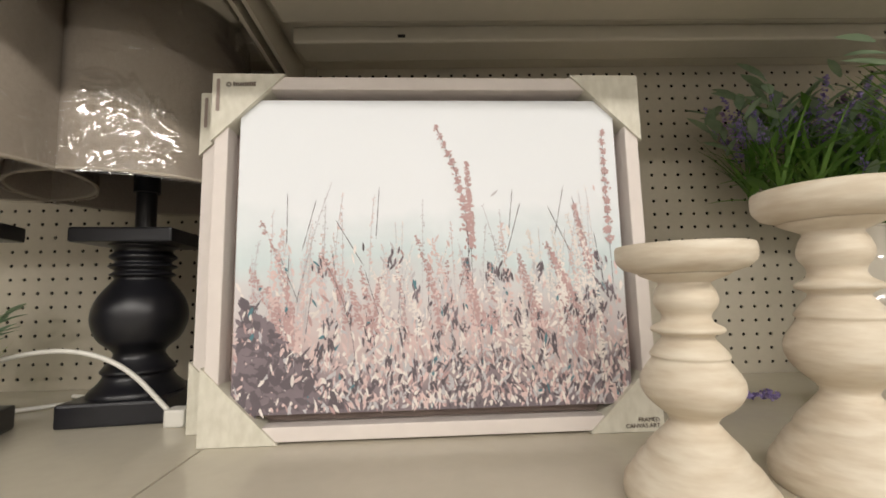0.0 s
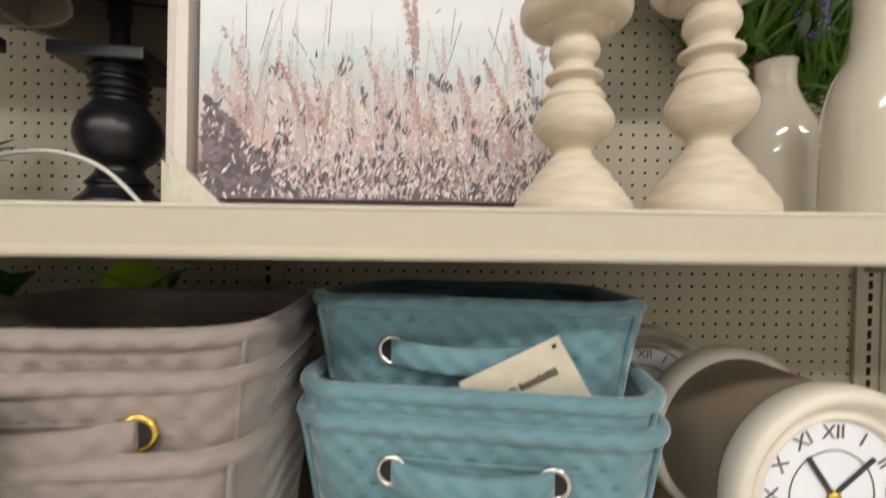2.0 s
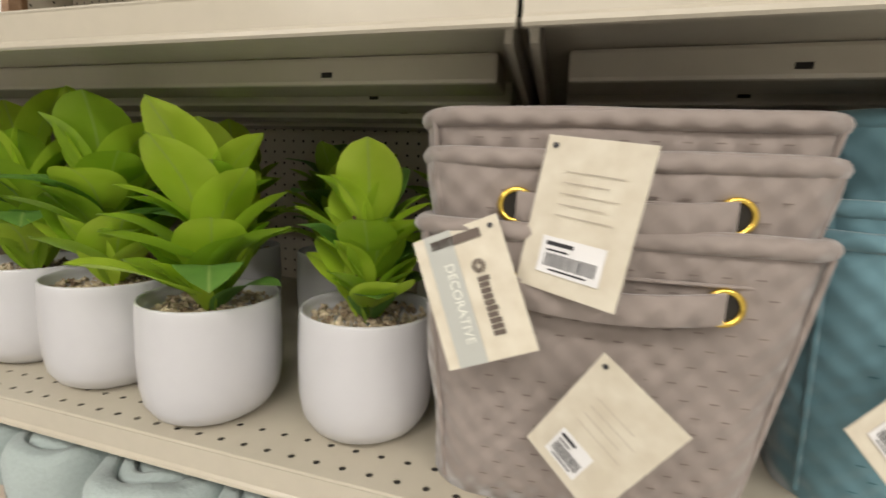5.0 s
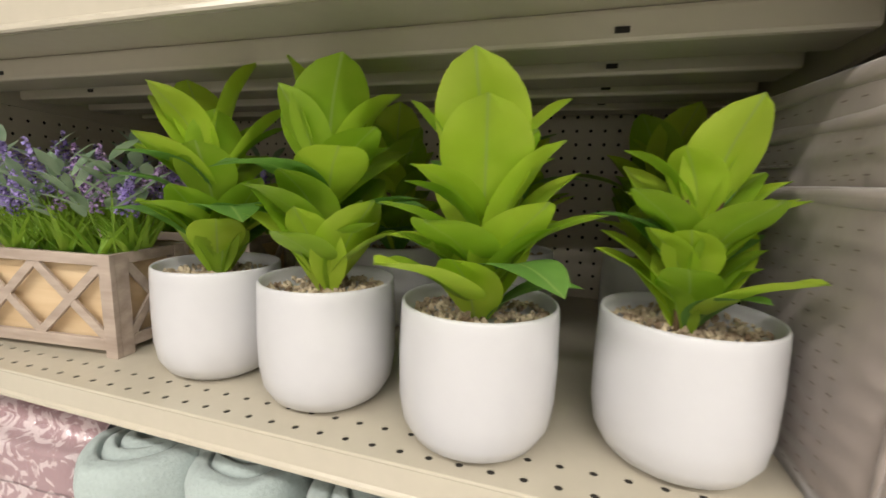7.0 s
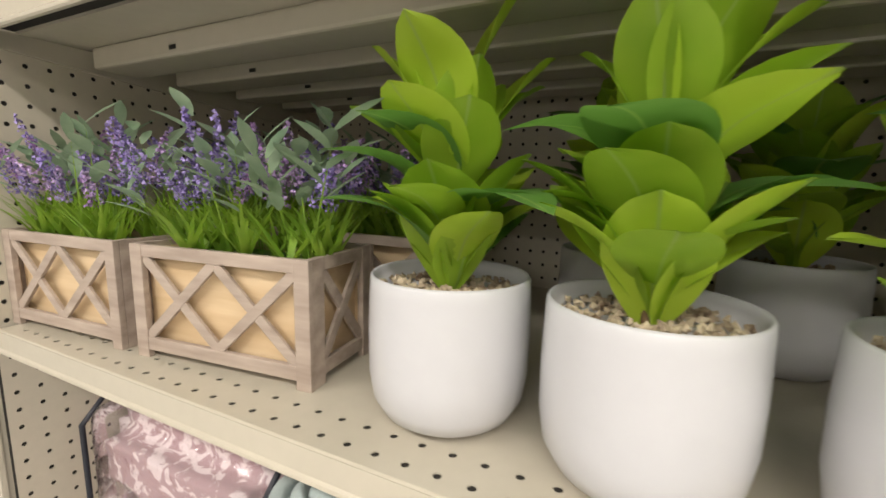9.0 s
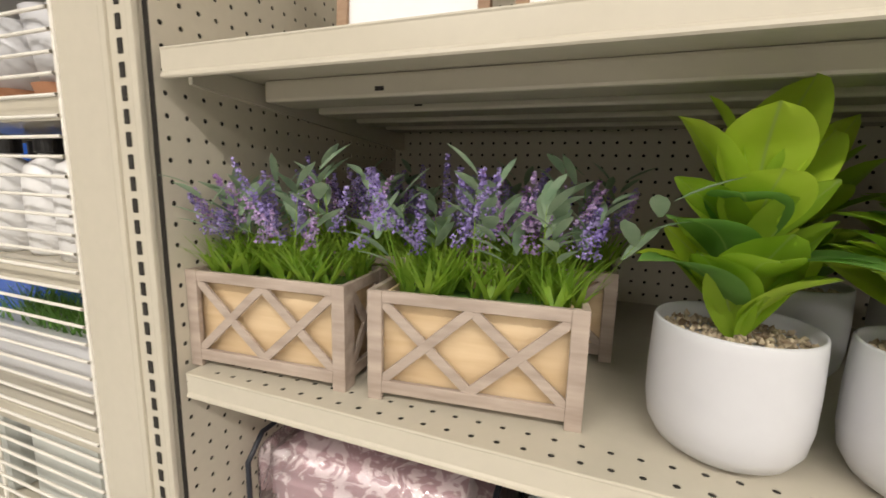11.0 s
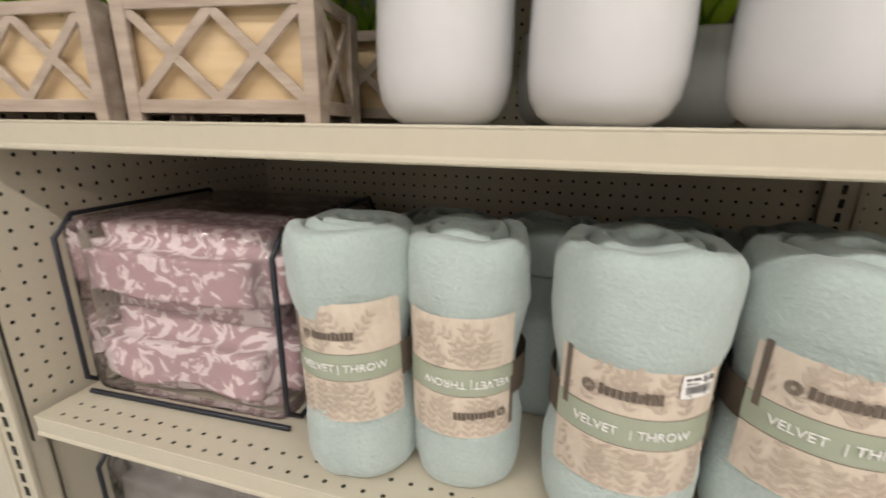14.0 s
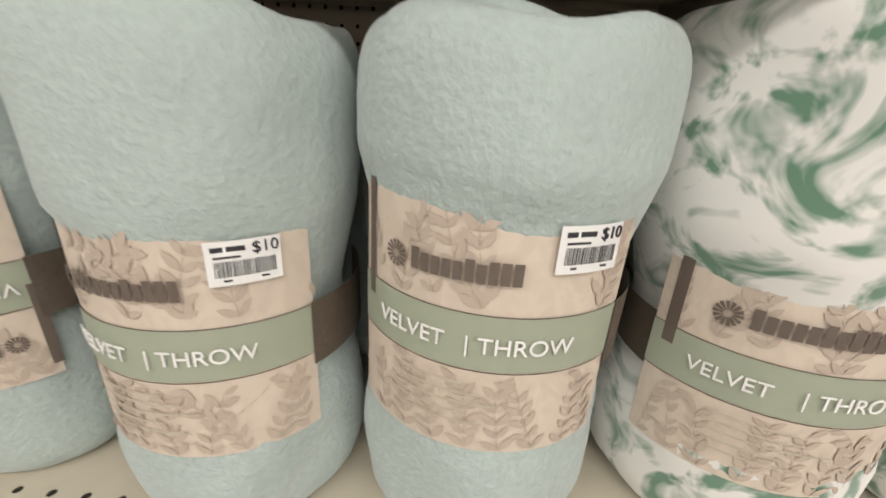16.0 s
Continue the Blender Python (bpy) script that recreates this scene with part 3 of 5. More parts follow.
def potted_plant(seed, m, label, tall=1.0):
    rng = random.Random(seed)
    o = thing("potted_plant", m, label, "potted plant", "potted plants on the shelf")
    prof = [(0.0, 0.0), (0.040, 0.0), (0.044, 0.002), (0.055, 0.010), (0.0625, 0.024), (0.0655, 0.045), (0.066, 0.08), (0.065, 0.118), (0.0645, 0.128), (0.0632, 0.1305), (0.0615, 0.1295), (0.0605, 0.124), (0.060, 0.112), (0.0, 0.112)]
    part("pot", lathe(prof, 56), M["white_pot"], o, "smooth white ceramic pot", smooth=True)
    # gravel: a heap of small stones in one part
    v, f = [], []
    for i in range(330):
        a, r = rng.uniform(0, 2 * math.pi), 0.0585 * math.sqrt(rng.random())
        s = rng.uniform(0.0025, 0.0055)
        c = Vector((r * math.cos(a), r * math.sin(a), 0.1145 + rng.uniform(0, 0.004)))
        q = Euler((rng.uniform(0, 6), rng.uniform(0, 6), rng.uniform(0, 6))).to_matrix()
        b = len(v)
        for p in ((1, 0, 0), (-1, 0, 0), (0, 0.8, 0), (0, -0.8, 0), (0, 0, 0.6), (0, 0, -0.6)):
            v.append(c + q @ Vector(p) * s)
        for t in ((0, 2, 4), (2, 1, 4), (1, 3, 4), (3, 0, 4), (2, 0, 5), (1, 2, 5), (3, 1, 5), (0, 3, 5)):
            f.append(tuple(b + k for k in t))
    g = mesh_ob("gravel", v, f, M["pebble"], o, "brown and tan pebble gravel")
    g["kind"] = "stuff"
    for sx in (-0.006, 0.007):
        tube([(sx, 0, 0.10), (sx * 1.5, 0.002, 0.17), (sx * 2.2, 0.004, 0.25)], 0.003, M["stem"], "stem", o)
    # whorls of leaves from low and wide to high and upright
    tiers = ((0.114, 6, 8, 34), (0.132, 7, 24, 56), (0.162, 8, 22, 58), (0.194, 8, 16, 50), (0.224, 6, 6, 32))
    for z, n, lo, hi in tiers:
        a0 = rng.uniform(0, 2 * math.pi)
        for i in range(n):
            lf = new("leaf", rng.choice(LEAVES))
            lf.parent = o
            az = math.degrees(a0) + 360 * i / n + rng.uniform(-22, 22)
            tilt = rng.uniform(lo, hi)
            s = rng.uniform(0.86, 1.12) * tall
            lf.matrix_basis = Matrix.Translation((0, 0, 0.112 + (z - 0.112) * tall + rng.uniform(-0.01, 0.01))) @ pose(0, 0, 0, 0, 0, az) @ pose(0, 0.004, 0, -tilt, 0, rng.uniform(-14, 14)) @ Matrix.Scale(s, 4)
    return o


POTS = [((-0.615, 0.096), 11, 20), ((-0.464, 0.082), 22, 75), ((-0.304, 0.063), 33, 130), ((-0.140, 0.091), 44, 200), ((-0.121, 0.395), 55, 290), ((-0.325, 0.36), 66, 10), ((-0.50, 0.33), 77, 60)]
for (px, py), sd, rz in POTS:
    potted_plant(sd, pose(px, py, 1.0, 0, 0, rz) @ Matrix.Diagonal((1.025, 1.025, 0.95, 1)), "green rubber-leaf artificial plant in a white ceramic pot" if py < 0.2 else "artificial plant in a white pot against the pegboard", {44: 0.82, 33: 0.94}.get(sd, 1.03))


class Soup:
    """Gathers many small faces into one mesh."""

    def __init__(self):
        self.v, self.f = [], []

    def blade(self, base, way, length, width, droop, n=4, taper=True):
        way = Vector(way).normalized()
        side = way.cross(Vector((0, 0, 1)))
        side = side.normalized() if side.length > 1e-4 else Vector((1, 0, 0))
        b = len(self.v)
        for i in range(n + 1):
            t = i / n
            p = Vector(base) + way * length * t + Vector((way.x, way.y, -0.7)) * droop * t * t
            w = width / 2 * ((1 - t) if taper else math.sin(math.pi * (0.06 + 0.94 * t)) ** 0.8)
            up = Vector((0, 0, 0.25 * w))
            self.v += [p - side * w + up, p, p + side * w + up]
        for i in range(n):
            for k in range(2):
                a = b + 3 * i + k
                self.f.append((a, a + 1, a + 4, a + 3))

    def tuft(self, p, s, rng):
        b = len(self.v)
        q = Euler((rng.uniform(0, 6), rng.uniform(0, 6), rng.uniform(0, 6))).to_matrix()
        for d in ((1, 0, 0), (-0.5, 0.8, 0), (-0.5, -0.8, 0), (0, 0, 1.3)):
            self.v.append(Vector(p) + q @ Vector(d) * s)
        self.f += [(b, b + 1, b + 2), (b, b + 1, b + 3), (b + 1, b + 2, b + 3), (b + 2, b, b + 3)]

    def out(self, name, mat, parent, label=""):
        o = mesh_ob(name, self.v, self.f, mat, parent, label, smooth=True)
        o["kind"] = "stuff"
        return o


def greenery(o, w, d, z, rng, nb=34, nl=30, ns=18, high=1.0, grass_len=(0.05, 0.085), green="grass"):
    """Grass tufts, lavender spikes and sage sprigs that grow out of a w by d opening."""
    g, lav, lil, sage = Soup(), Soup(), Soup(), Soup()
    for i in range(nb):
        x, y = rng.uniform(-w / 2, w / 2), rng.uniform(-d / 2, d / 2)
        for k in range(11):
            a = rng.uniform(0, 2 * math.pi)
            L = rng.uniform(*grass_len) * high
            g.blade((x, y, z), (math.cos(a) * 0.55, math.sin(a) * 0.55, 1), L, rng.uniform(0.005, 0.0105), L * rng.uniform(0.1, 0.45))
    for i in range(nl):
        x, y = rng.uniform(-w / 2, w / 2), rng.uniform(-d / 2, d / 2)
        way = Vector((rng.uniform(-0.7, 0.7), rng.uniform(-0.6, 0.3), 1)).normalized()
        L = rng.uniform(0.085, 0.135) * high
        g.blade((x, y, z), way, L * 0.75, 0.0025, 0.0, n=2, taper=False)
        s = lav if rng.random() < 0.65 else lil
        for k in range(90):
            t = rng.uniform(0.55, 1.0)
            r = 0.0105 * (1.12 - t) * 2.0
            a = rng.uniform(0, 6.28)
            s.tuft(Vector((x, y, z)) + way * L * t + Vector((math.cos(a), math.sin(a), 0)) * r * rng.uniform(0.3, 1), rng.uniform(0.0014, 0.003), rng)
    for i in range(ns):
        x, y = rng.uniform(-w / 2, w / 2), rng.uniform(-d / 2, d / 2)
        way = Vector((rng.uniform(-0.6, 0.6), rng.uniform(-0.5, 0.3), 1)).normalized()
        L = rng.uniform(0.08, 0.125) * high
        g.blade((x, y, z), way, L, 0.002, 0.0, n=2, taper=False)
        for k in range(5):
            p = Vector((x, y, z)) + way * L * (0.55 + 0.11 * k)
            a = rng.uniform(0, 6.28)
            sage.blade(p, (math.cos(a) * 0.9 + way.x, math.sin(a) * 0.9 + way.y, 0.8), rng.uniform(0.030, 0.052), rng.uniform(0.010, 0.018), 0.006, taper=False)
    g.out("grass", M[green], o, "bright green plastic grass")
    lav.out("lavender_bloom", M["lavender"], o, "violet lavender flowers")
    lil.out("lilac_bloom", M["lilac"], o, "pinkish purple flowers")
    sage.out("sage_foliage", M["sage"], o, "dull grey-green leaf sprigs")


def planter(seed, m, label):
    rng = random.Random(seed)
    o = thing("planter_box", m, label, "planter", "lavender planter boxes")
    W, D, Hh, s = 0.230, 0.118, 0.126, 0.017
    lift = 0.009

    def side(length, mm, n):
        """One lattice side: frame and crosses in front of a plywood panel."""
        L = length
        pieces = [box((-L / 2, 0, 0), (-L / 2 + s, 0.007, Hh), 0.001), box((L / 2 - s, 0, 0), (L / 2, 0.007, Hh), 0.001), box((-L / 2 + s, 0.0004, Hh - s * 0.8), (L / 2 - s, 0.0066, Hh - 0.0003), 0.001), box((-L / 2 + s, 0.0004, lift), (L / 2 - s, 0.0066, lift + s * 0.85), 0.001)]
        names = ["post", "post", "rail", "rail"]
        x0, x1, z0, z1 = -L / 2 + s, L / 2 - s, lift + s * 0.85, Hh - s * 0.8
        cw = (x1 - x0) / n
        for i in range(n):
            a, b = x0 + i * cw, x0 + (i + 1) * cw
            for k, (p, q) in enumerate((((a, z0), (b, z1)), ((a, z1), (b, z0)))):
                ang = math.atan2(q[1] - p[1], q[0] - p[0])
                ln = math.hypot(q[0] - p[0], q[1] - p[1])
                y0 = 0.0016 + 0.0004 * k
                bm = box((-ln / 2, y0, -0.0055), (ln / 2, y0 + 0.0042, 0.0055), 0.0008)
                bmesh.ops.transform(bm, matrix=Matrix.Translation(((p[0] + q[0]) / 2, 0, (p[1] + q[1]) / 2)) @ Matrix.Rotation(-ang, 4, "Y"), verts=bm.verts)
                pieces.append(bm)
                names.append("cross_slat")
        for nm, bm in zip(names, pieces):
            bmesh.ops.transform(bm, matrix=mm, verts=bm.verts)
            part(nm, bm, M["planter"], o)
        bm = box((x0 - 0.008, 0.0145, z0 - 0.008), (x1 + 0.008, 0.017, z1 + 0.008))
        bmesh.ops.transform(bm, matrix=mm, verts=bm.verts)
        part("panel", bm, M["plywood"], o, "pale plywood panel")

    side(W, pose(0, -D / 2, 0), 2)
    side(W, pose(0, D / 2, 0, 0, 0, 180), 2)
    side(D - 0.0142, pose(W / 2 - 0.0003, 0, 0, 0, 0, 90), 1)
    side(D - 0.0142, pose(-W / 2 + 0.0003, 0, 0, 0, 0, -90), 1)
    part("moss_bed", box((-W / 2 + 0.0185, -D / 2 + 0.0185, 0.09), (W / 2 - 0.0185, D / 2 - 0.0185, 0.112), 0.004), M["leaf_deep"], o, "dark green bed under the grass")
    greenery(o, W - 0.02, D - 0.03, 0.110, rng, high=1.25)
    return o


PLANTERS = [((-0.859, 0.108), 6.0, 1), ((-1.111, 0.087), 4.0, 2), ((-0.827, 0.305), 2.0, 3), ((-1.085, 0.275), 2.0, 4)]
for (px, py), rz, sd in PLANTERS:
    planter(sd, pose(px, py, 1.0, 0, 0, rz) @ Matrix.Diagonal((0.97 if px < -1 else 1.0, 1, 1, 1)), "greyed wooden lattice planter box with artificial lavender")


# ---- fabric bins ----
def bin_shell(w0, d0, w1, d1, h, r=0.042, wob=0.0055, seed=0, thick=0.006, n=10):
    """Soft open box: rounded rectangle that widens upwards, with an inner side."""
    rng = random.Random(seed)
    bm = bmesh.new()

    def ring(w, d, z, k, shrink=0.0):
        out = []
        rr = r
        for cx, cy, a0 in ((w / 2 - rr, -d / 2 + rr, -90), (w / 2 - rr, d / 2 - rr, 0), (-w / 2 + rr, d / 2 - rr, 90), (-w / 2 + rr, -d / 2 + rr, 180)):
            for i in range(6):
                a = radians(a0 + 18 * i)
                out.append((cx + (rr - shrink) * math.cos(a), cy + (rr - shrink) * math.sin(a)))
        # extra points along the straight sides
        dense = []
        for i, p in enumerate(out):
            q = out[(i + 1) % len(out)]
            dense.append(p)
            if (i + 1) % 6 == 0:
                for j in range(1, 9):
                    dense.append((p[0] + (q[0] - p[0]) * j / 9, p[1] + (q[1] - p[1]) * j / 9))
        vs = []
        for i, (x, y) in enumerate(dense):
            off = noise.noise(Vector((x * 14, y * 14, z * 16 + seed * 7))) * wob
            ln = math.hypot(x, y) or 1
            vs.append(bm.verts.new((x + x / ln * off, y + y / ln * off, z + (noise.noise(Vector((x * 9, y * 9, seed))) * 0.003 if k else 0))))
        return vs

    rings = []
    for i in range(n + 1):
        t = i / n
        rings.append(ring(w0 + (w1 - w0) * t, d0 + (d1 - d0) * t, h * t, i))
    # rolled hem at the rim
    for dz, s in ((0.003, 0.001), (0.004, 0.004), (0.001, thick)):
        rings.append(ring(w1, d1, h + dz, 1, s))
    rings.append(ring(w1 - 0.004, d1 - 0.004, h - 0.05, 1, thick))
    rings.append(ring(w0, d0, 0.012, 1, thick + 0.003))
    for a, b in zip(rings, rings[1:]):
        m = len(a)
        for i in range(m):
            bm.faces.new((a[i], a[(i + 1) % m], b[(i + 1) % m], b[i]))
    bm.faces.new(list(reversed(rings[0])))
    bm.faces.new(rings[-1])
    bmesh.ops.recalc_face_normals(bm, faces=bm.faces)
    return bm


def fabric_bin(m, color, metal, w0, d0, w1, d1, h, handle, label, seed, group):
    """handle: half distance of the rings, height of the strap."""
    o = thing("storage_bin", m, label, "storage bin", group)
    part("body", bin_shell(w0, d0, w1, d1, h, seed=seed), M[color + "_velvet"], o, smooth=True)
    # hem roll
    lo = h - 0.028

    def face(u, z, side="front"):
        """Point on the outside of the front at u across and z up."""
        t = z / h
        return Vector((u, -(d0 + (d1 - d0) * t) / 2, z))

    slope = math.atan2((d1 - d0) / 2, h)
    v, f = [], []
    rows = int(h / 0.0125)
    for i in range(1, rows):
        z = i * 0.0125
        if lo - 0.004 < z < lo + 0.002:
            continue
        w = w0 + (w1 - w0) * z / h
        k = int((w - 0.085) / 0.0185)
        for j in range(k + 1):
            u = (j - k / 2 + (0.5 if i % 2 else 0)) * 0.0185
            p = face(u, z) + Vector((0, -0.0016, 0))
            b = len(v)
            for du, dz in ((-0.0028, -0.0005), (0.0028, -0.0005), (0.0028, 0.0005), (-0.0028, 0.0005)):
                v.append(p + Vector((du, 0, dz)))
            f.append((b, b + 1, b + 2, b + 3))
        for sgn in (-1, 1):
            dd = d0 + (d1 - d0) * z / h
            for j in range(int((dd - 0.085) / 0.0185)):
                y = -dd / 2 + 0.045 + j * 0.0185
                b = len(v)
                for dy, dz in ((-0.0028, -0.0005), (0.0028, -0.0005), (0.0028, 0.0005), (-0.0028, 0.0005)):
                    v.append(Vector((sgn * (w / 2 + 0.0016), y + dy, z + dz)))
                f.append((b, b + 1, b + 2, b + 3))
    st = mesh_ob("stitching", v, f, M[color + "_stitch"], o, "rows of short quilting stitches")
    st["kind"] = "stuff"
    # padded hem round the rim
    rr, hw, hd = 0.040, w1 / 2 - 0.003, d1 / 2 - 0.003
    ring_pts = []
    for cx, cy, a0 in ((hw - rr, -hd + rr, -90), (hw - rr, hd - rr, 0), (-hw + rr, hd - rr, 90), (-hw + rr, -hd + rr, 180)):
        for i in range(7):
            a = radians(a0 + 15 * i)
            x, y = cx + rr * math.cos(a), cy + rr * math.sin(a)
            ring_pts.append((x, y, h - 0.003 + noise.noise(Vector((x * 9, y * 9, seed))) * 0.003))
    tube(ring_pts, 0.0068, M[color + "_velvet"], "rim_hem", o, cyclic=True)
    # seams
    t = lo / h
    wl, dl = (w0 + (w1 - w0) * t) / 2, (d0 + (d1 - d0) * t) / 2
    tube([(-wl - 0.0012, dl - 0.042, lo), (-wl - 0.0012, -dl + 0.042, lo), (-wl + 0.012, -dl + 0.012, lo), (-wl + 0.042, -dl - 0.0012, lo), (wl - 0.042, -dl - 0.0012, lo), (wl - 0.012, -dl + 0.012, lo), (wl + 0.0012, -dl + 0.042, lo), (wl + 0.0012, dl - 0.042, lo)], 0.0013, M[color + "_velvet"], "hem_seam", o)
    for sgn in (-1, 1):
        tube([(sgn * (w0 / 2 - 0.012), -d0 / 2 + 0.0115, 0.006), (sgn * (w1 / 2 - 0.012), -d1 / 2 + 0.0115, h - 0.004)], 0.0022, M[color + "_velvet"], "corner_piping", o)
    if handle:
        hx, hz = handle
        rot = pose(0, 0, 0, math.degrees(slope))
        for sgn in (-1, 1):
            p = face(sgn * hx, hz) + Vector((0, -0.0025, 0))
            pts = [p + Vector((0.0105 * math.cos(a), 0, 0.0105 * math.sin(a))) for a in [2 * math.pi * i / 28 for i in range(28)]]
            tube(pts, 0.0021, M[metal], "ring", o, metal + " ring", cyclic=True)
            part("ring_hole", lathe([(0, 0), (0.0095, 0), (0.0095, 0.001), (0, 0.001)], 20, (0, 0, 0)), M["dark"], o).matrix_basis = Matrix.Translation(p + Vector((0, 0.0012, 0))) @ pose(0, 0, 0, 90)
        # strap that bows out from ring to ring
        bm = bmesh.new()
        N = 22
        rows_ = []
        for i in range(N + 1):
            t = i / N
            u = -hx + 2 * hx * t
            out = 0.004 + 0.010 * math.sin(math.pi * t) ** 0.6
            sag = -0.004 * math.sin(math.pi * t)
            p = face(u, hz) + Vector((0, -out, sag))
            hh = 0.0098
            prof = [(-0.0025, -hh), (-0.0025, hh), (0.0025, hh), (0.0025, -hh)]
            rows_.append([bm.verts.new(p + Vector((0, a, b))) for a, b in prof])
        for a, b in zip(rows_, rows_[1:]):
            for i in range(4):
                j = (i + 1) % 4
                bm.faces.new((a[i], b[i], b[j], a[j]))
        bm.faces.new(rows_[0])
        bm.faces.new(list(reversed(rows_[-1])))
        bmesh.ops.bevel(bm, geom=bm.edges[:], offset=0.0007, segments=1, affect="EDGES")
        part("strap_handle", bm, M[color + "_velvet"], o, smooth=True)
    return o


G = "nested grey bins"
gx, gy = 0.062, 0.119
fabric_bin(pose(gx, gy, 1.0, 0, 0, 4), "grey", "gold", 0.238, 0.185, 0.272, 0.248, 0.222, (0.066, 0.181), "grey quilted velvet storage bin with gold rings and a strap", 3, G)
fabric_bin(pose(gx + 0.002, gy + 0.006, 1.058, 0, 0, 4), "grey", "gold", 0.23, 0.18, 0.272, 0.242, 0.212, (0.066, 0.178), "grey quilted velvet bin nested in the one below", 5, G)
fabric_bin(pose(gx + 0.0, gy + 0.012, 1.080, 0, 0, 4), "grey", "gold", 0.23, 0.175, 0.276, 0.240, 0.217, None, "grey quilted velvet bin, topmost of the nested stack", 7, G)
T = "nested teal bins"
tx, ty = 0.369, 0.163
fabric_bin(pose(tx, ty, 1.0, 0, 0, -9), "teal", "nickel", 0.248, 0.165, 0.290, 0.238, 0.224, (0.059, 0.187), "teal quilted velvet storage bin with silver rings and a strap", 13, T)
fabric_bin(pose(tx, ty + 0.004, 1.026, 0, 0, -9), "teal", "nickel", 0.24, 0.16, 0.288, 0.236, 0.220, None, "teal quilted velvet bin nested in the one below", 15, T)
fabric_bin(pose(tx - 0.002, ty + 0.016, 1.079, -2, 0, -10), "teal", "nickel", 0.222, 0.15, 0.282, 0.225, 0.228, (0.061, 0.187), "teal quilted velvet bin, topmost of the nested stack", 17, T)


def logo(parent, m, width, mat, bend=0.0):
    """Maker's mark as a sunburst and a plain bar."""
    r = width * 0.105
    v, f = [], []
    for i in range(14):
        a = 2 * math.pi * i / 14
        b = len(v)
        for rr, da in ((0.3, -0.16), (1, -0.15), (1, 0.15), (0.3, 0.16)):
            v.append(m @ Vector((r * rr * math.cos(a + da), r * rr * math.sin(a + da), 0)))
        f.append((b, b + 1, b + 2, b + 3))
    x = r * 1.45
    b = len(v)
    for k in range(10):
        a, c = x + (width - x) * k / 10, x + (width - x) * (k + 0.8) / 10
        hi = 0.72 * r if k not in (0, 5, 7, 8, 9) else 1.0 * r
        lo = -0.65 * r
        b = len(v)
        v += [m @ Vector(p) for p in ((a, lo, 0), (c, lo, 0), (c, hi, 0), (a, hi, 0))]
        f.append((b, b + 1, b + 2, b + 3))
    o = mesh_ob("logo", v, f, mat, parent)
    if bend:
        wrap_mesh(o.data, bend)
    return o


def barcode(parent, m, w, h, price="", bend=0.0):
    """White price label with bars."""
    bm = box((-w / 2, -h / 2, 0), (w / 2, h / 2, 0.0003))
    bmesh.ops.subdivide_edges(bm, edges=bm.edges[:], cuts=3, use_grid_fill=True)
    bmesh.ops.transform(bm, matrix=m, verts=bm.verts)
    o = part("price_label", bm, M["white_label"], parent, "white barcode label")
    if bend:
        wrap_mesh(o.data, bend)
    rng = random.Random(4)
    v, f = [], []
    x = -w * 0.40

    def bar(x0, x1, y0, y1):
        b = len(v)
        v.extend([m @ Vector(p) for p in ((x0, y0, 0.0006), (x1, y0, 0.0006), (x1, y1, 0.0006), (x0, y1, 0.0006))])
        f.append((b, b + 1, b + 2, b + 3))

    while x < w * 0.40:
        d = rng.choice((0.008, 0.012, 0.02)) * w
        bar(x, x + d, -h * 0.30, h * 0.06)
        x += d + rng.choice((0.009, 0.014)) * w
    bar(-w * 0.4, -w * 0.05, h * 0.12, h * 0.17)
    bar(-w * 0.3, w * 0.3, -h * 0.41, -h * 0.36)
    bar(-w * 0.42, w * 0.02, h * 0.27, h * 0.38)
    q = mesh_ob("print", v, f, M["black_ink"], o)
    if bend:
        wrap_mesh(q.data, bend)
    if price:
        words(price, h * 0.36, M["black_ink"], "price", o, m @ Matrix.Translation((w * 0.10, h * 0.30, 0.0006)), bend=bend)
    return o


def tag(corners, label, back):
    """Card tag hung by a corner: top, its right neighbour and its left neighbour give the plane."""
    top, right, left = (Vector(c) for c in corners)
    ex, ey = right - top, left - top
    w, h = ex.length, ey.length
    ex.normalize()
    ey.normalize()
    ez = ex.cross(ey).normalized()
    m = Matrix((ex, ey, ez)).transposed().to_4x4()
    m.translation = top
    if ez.y > 0:
        flip = -1
    else:
        flip = 1
    o = thing("hang_tag", m, label, "hang tag", "hang tags on the bins")
    z = 0.0008 * flip
    part("card", box((0, 0, -0.0004), (w, h, 0.0004)), M["tag"], o)
    lay = Matrix.Translation((0, 0, z)) if flip > 0 else Matrix.Translation((0, h, z)) @ pose(0, 0, 0, 180, 0, 0)
    part("eyelet", lathe([(0, 0), (0.0018, 0), (0.0018, 0.0004), (0, 0.0004)], 12), M["black_ink"], o).matrix_basis = lay @ Matrix.Translation((0.006, 0.006 if flip > 0 else h - 0.006, 0))
    return o, lay, w, h


def plain_lines(o, lay, spots, mat):
    v, f = [], []
    for x0, y0, x1, y1 in spots:
        b = len(v)
        v += [lay @ Vector(p) for p in ((x0, y0, 0.0005), (x1, y0, 0.0005), (x1, y1, 0.0005), (x0, y1, 0.0005))]
        f.append((b, b + 1, b + 2, b + 3))
    return mesh_ob("print", v, f, mat, o)


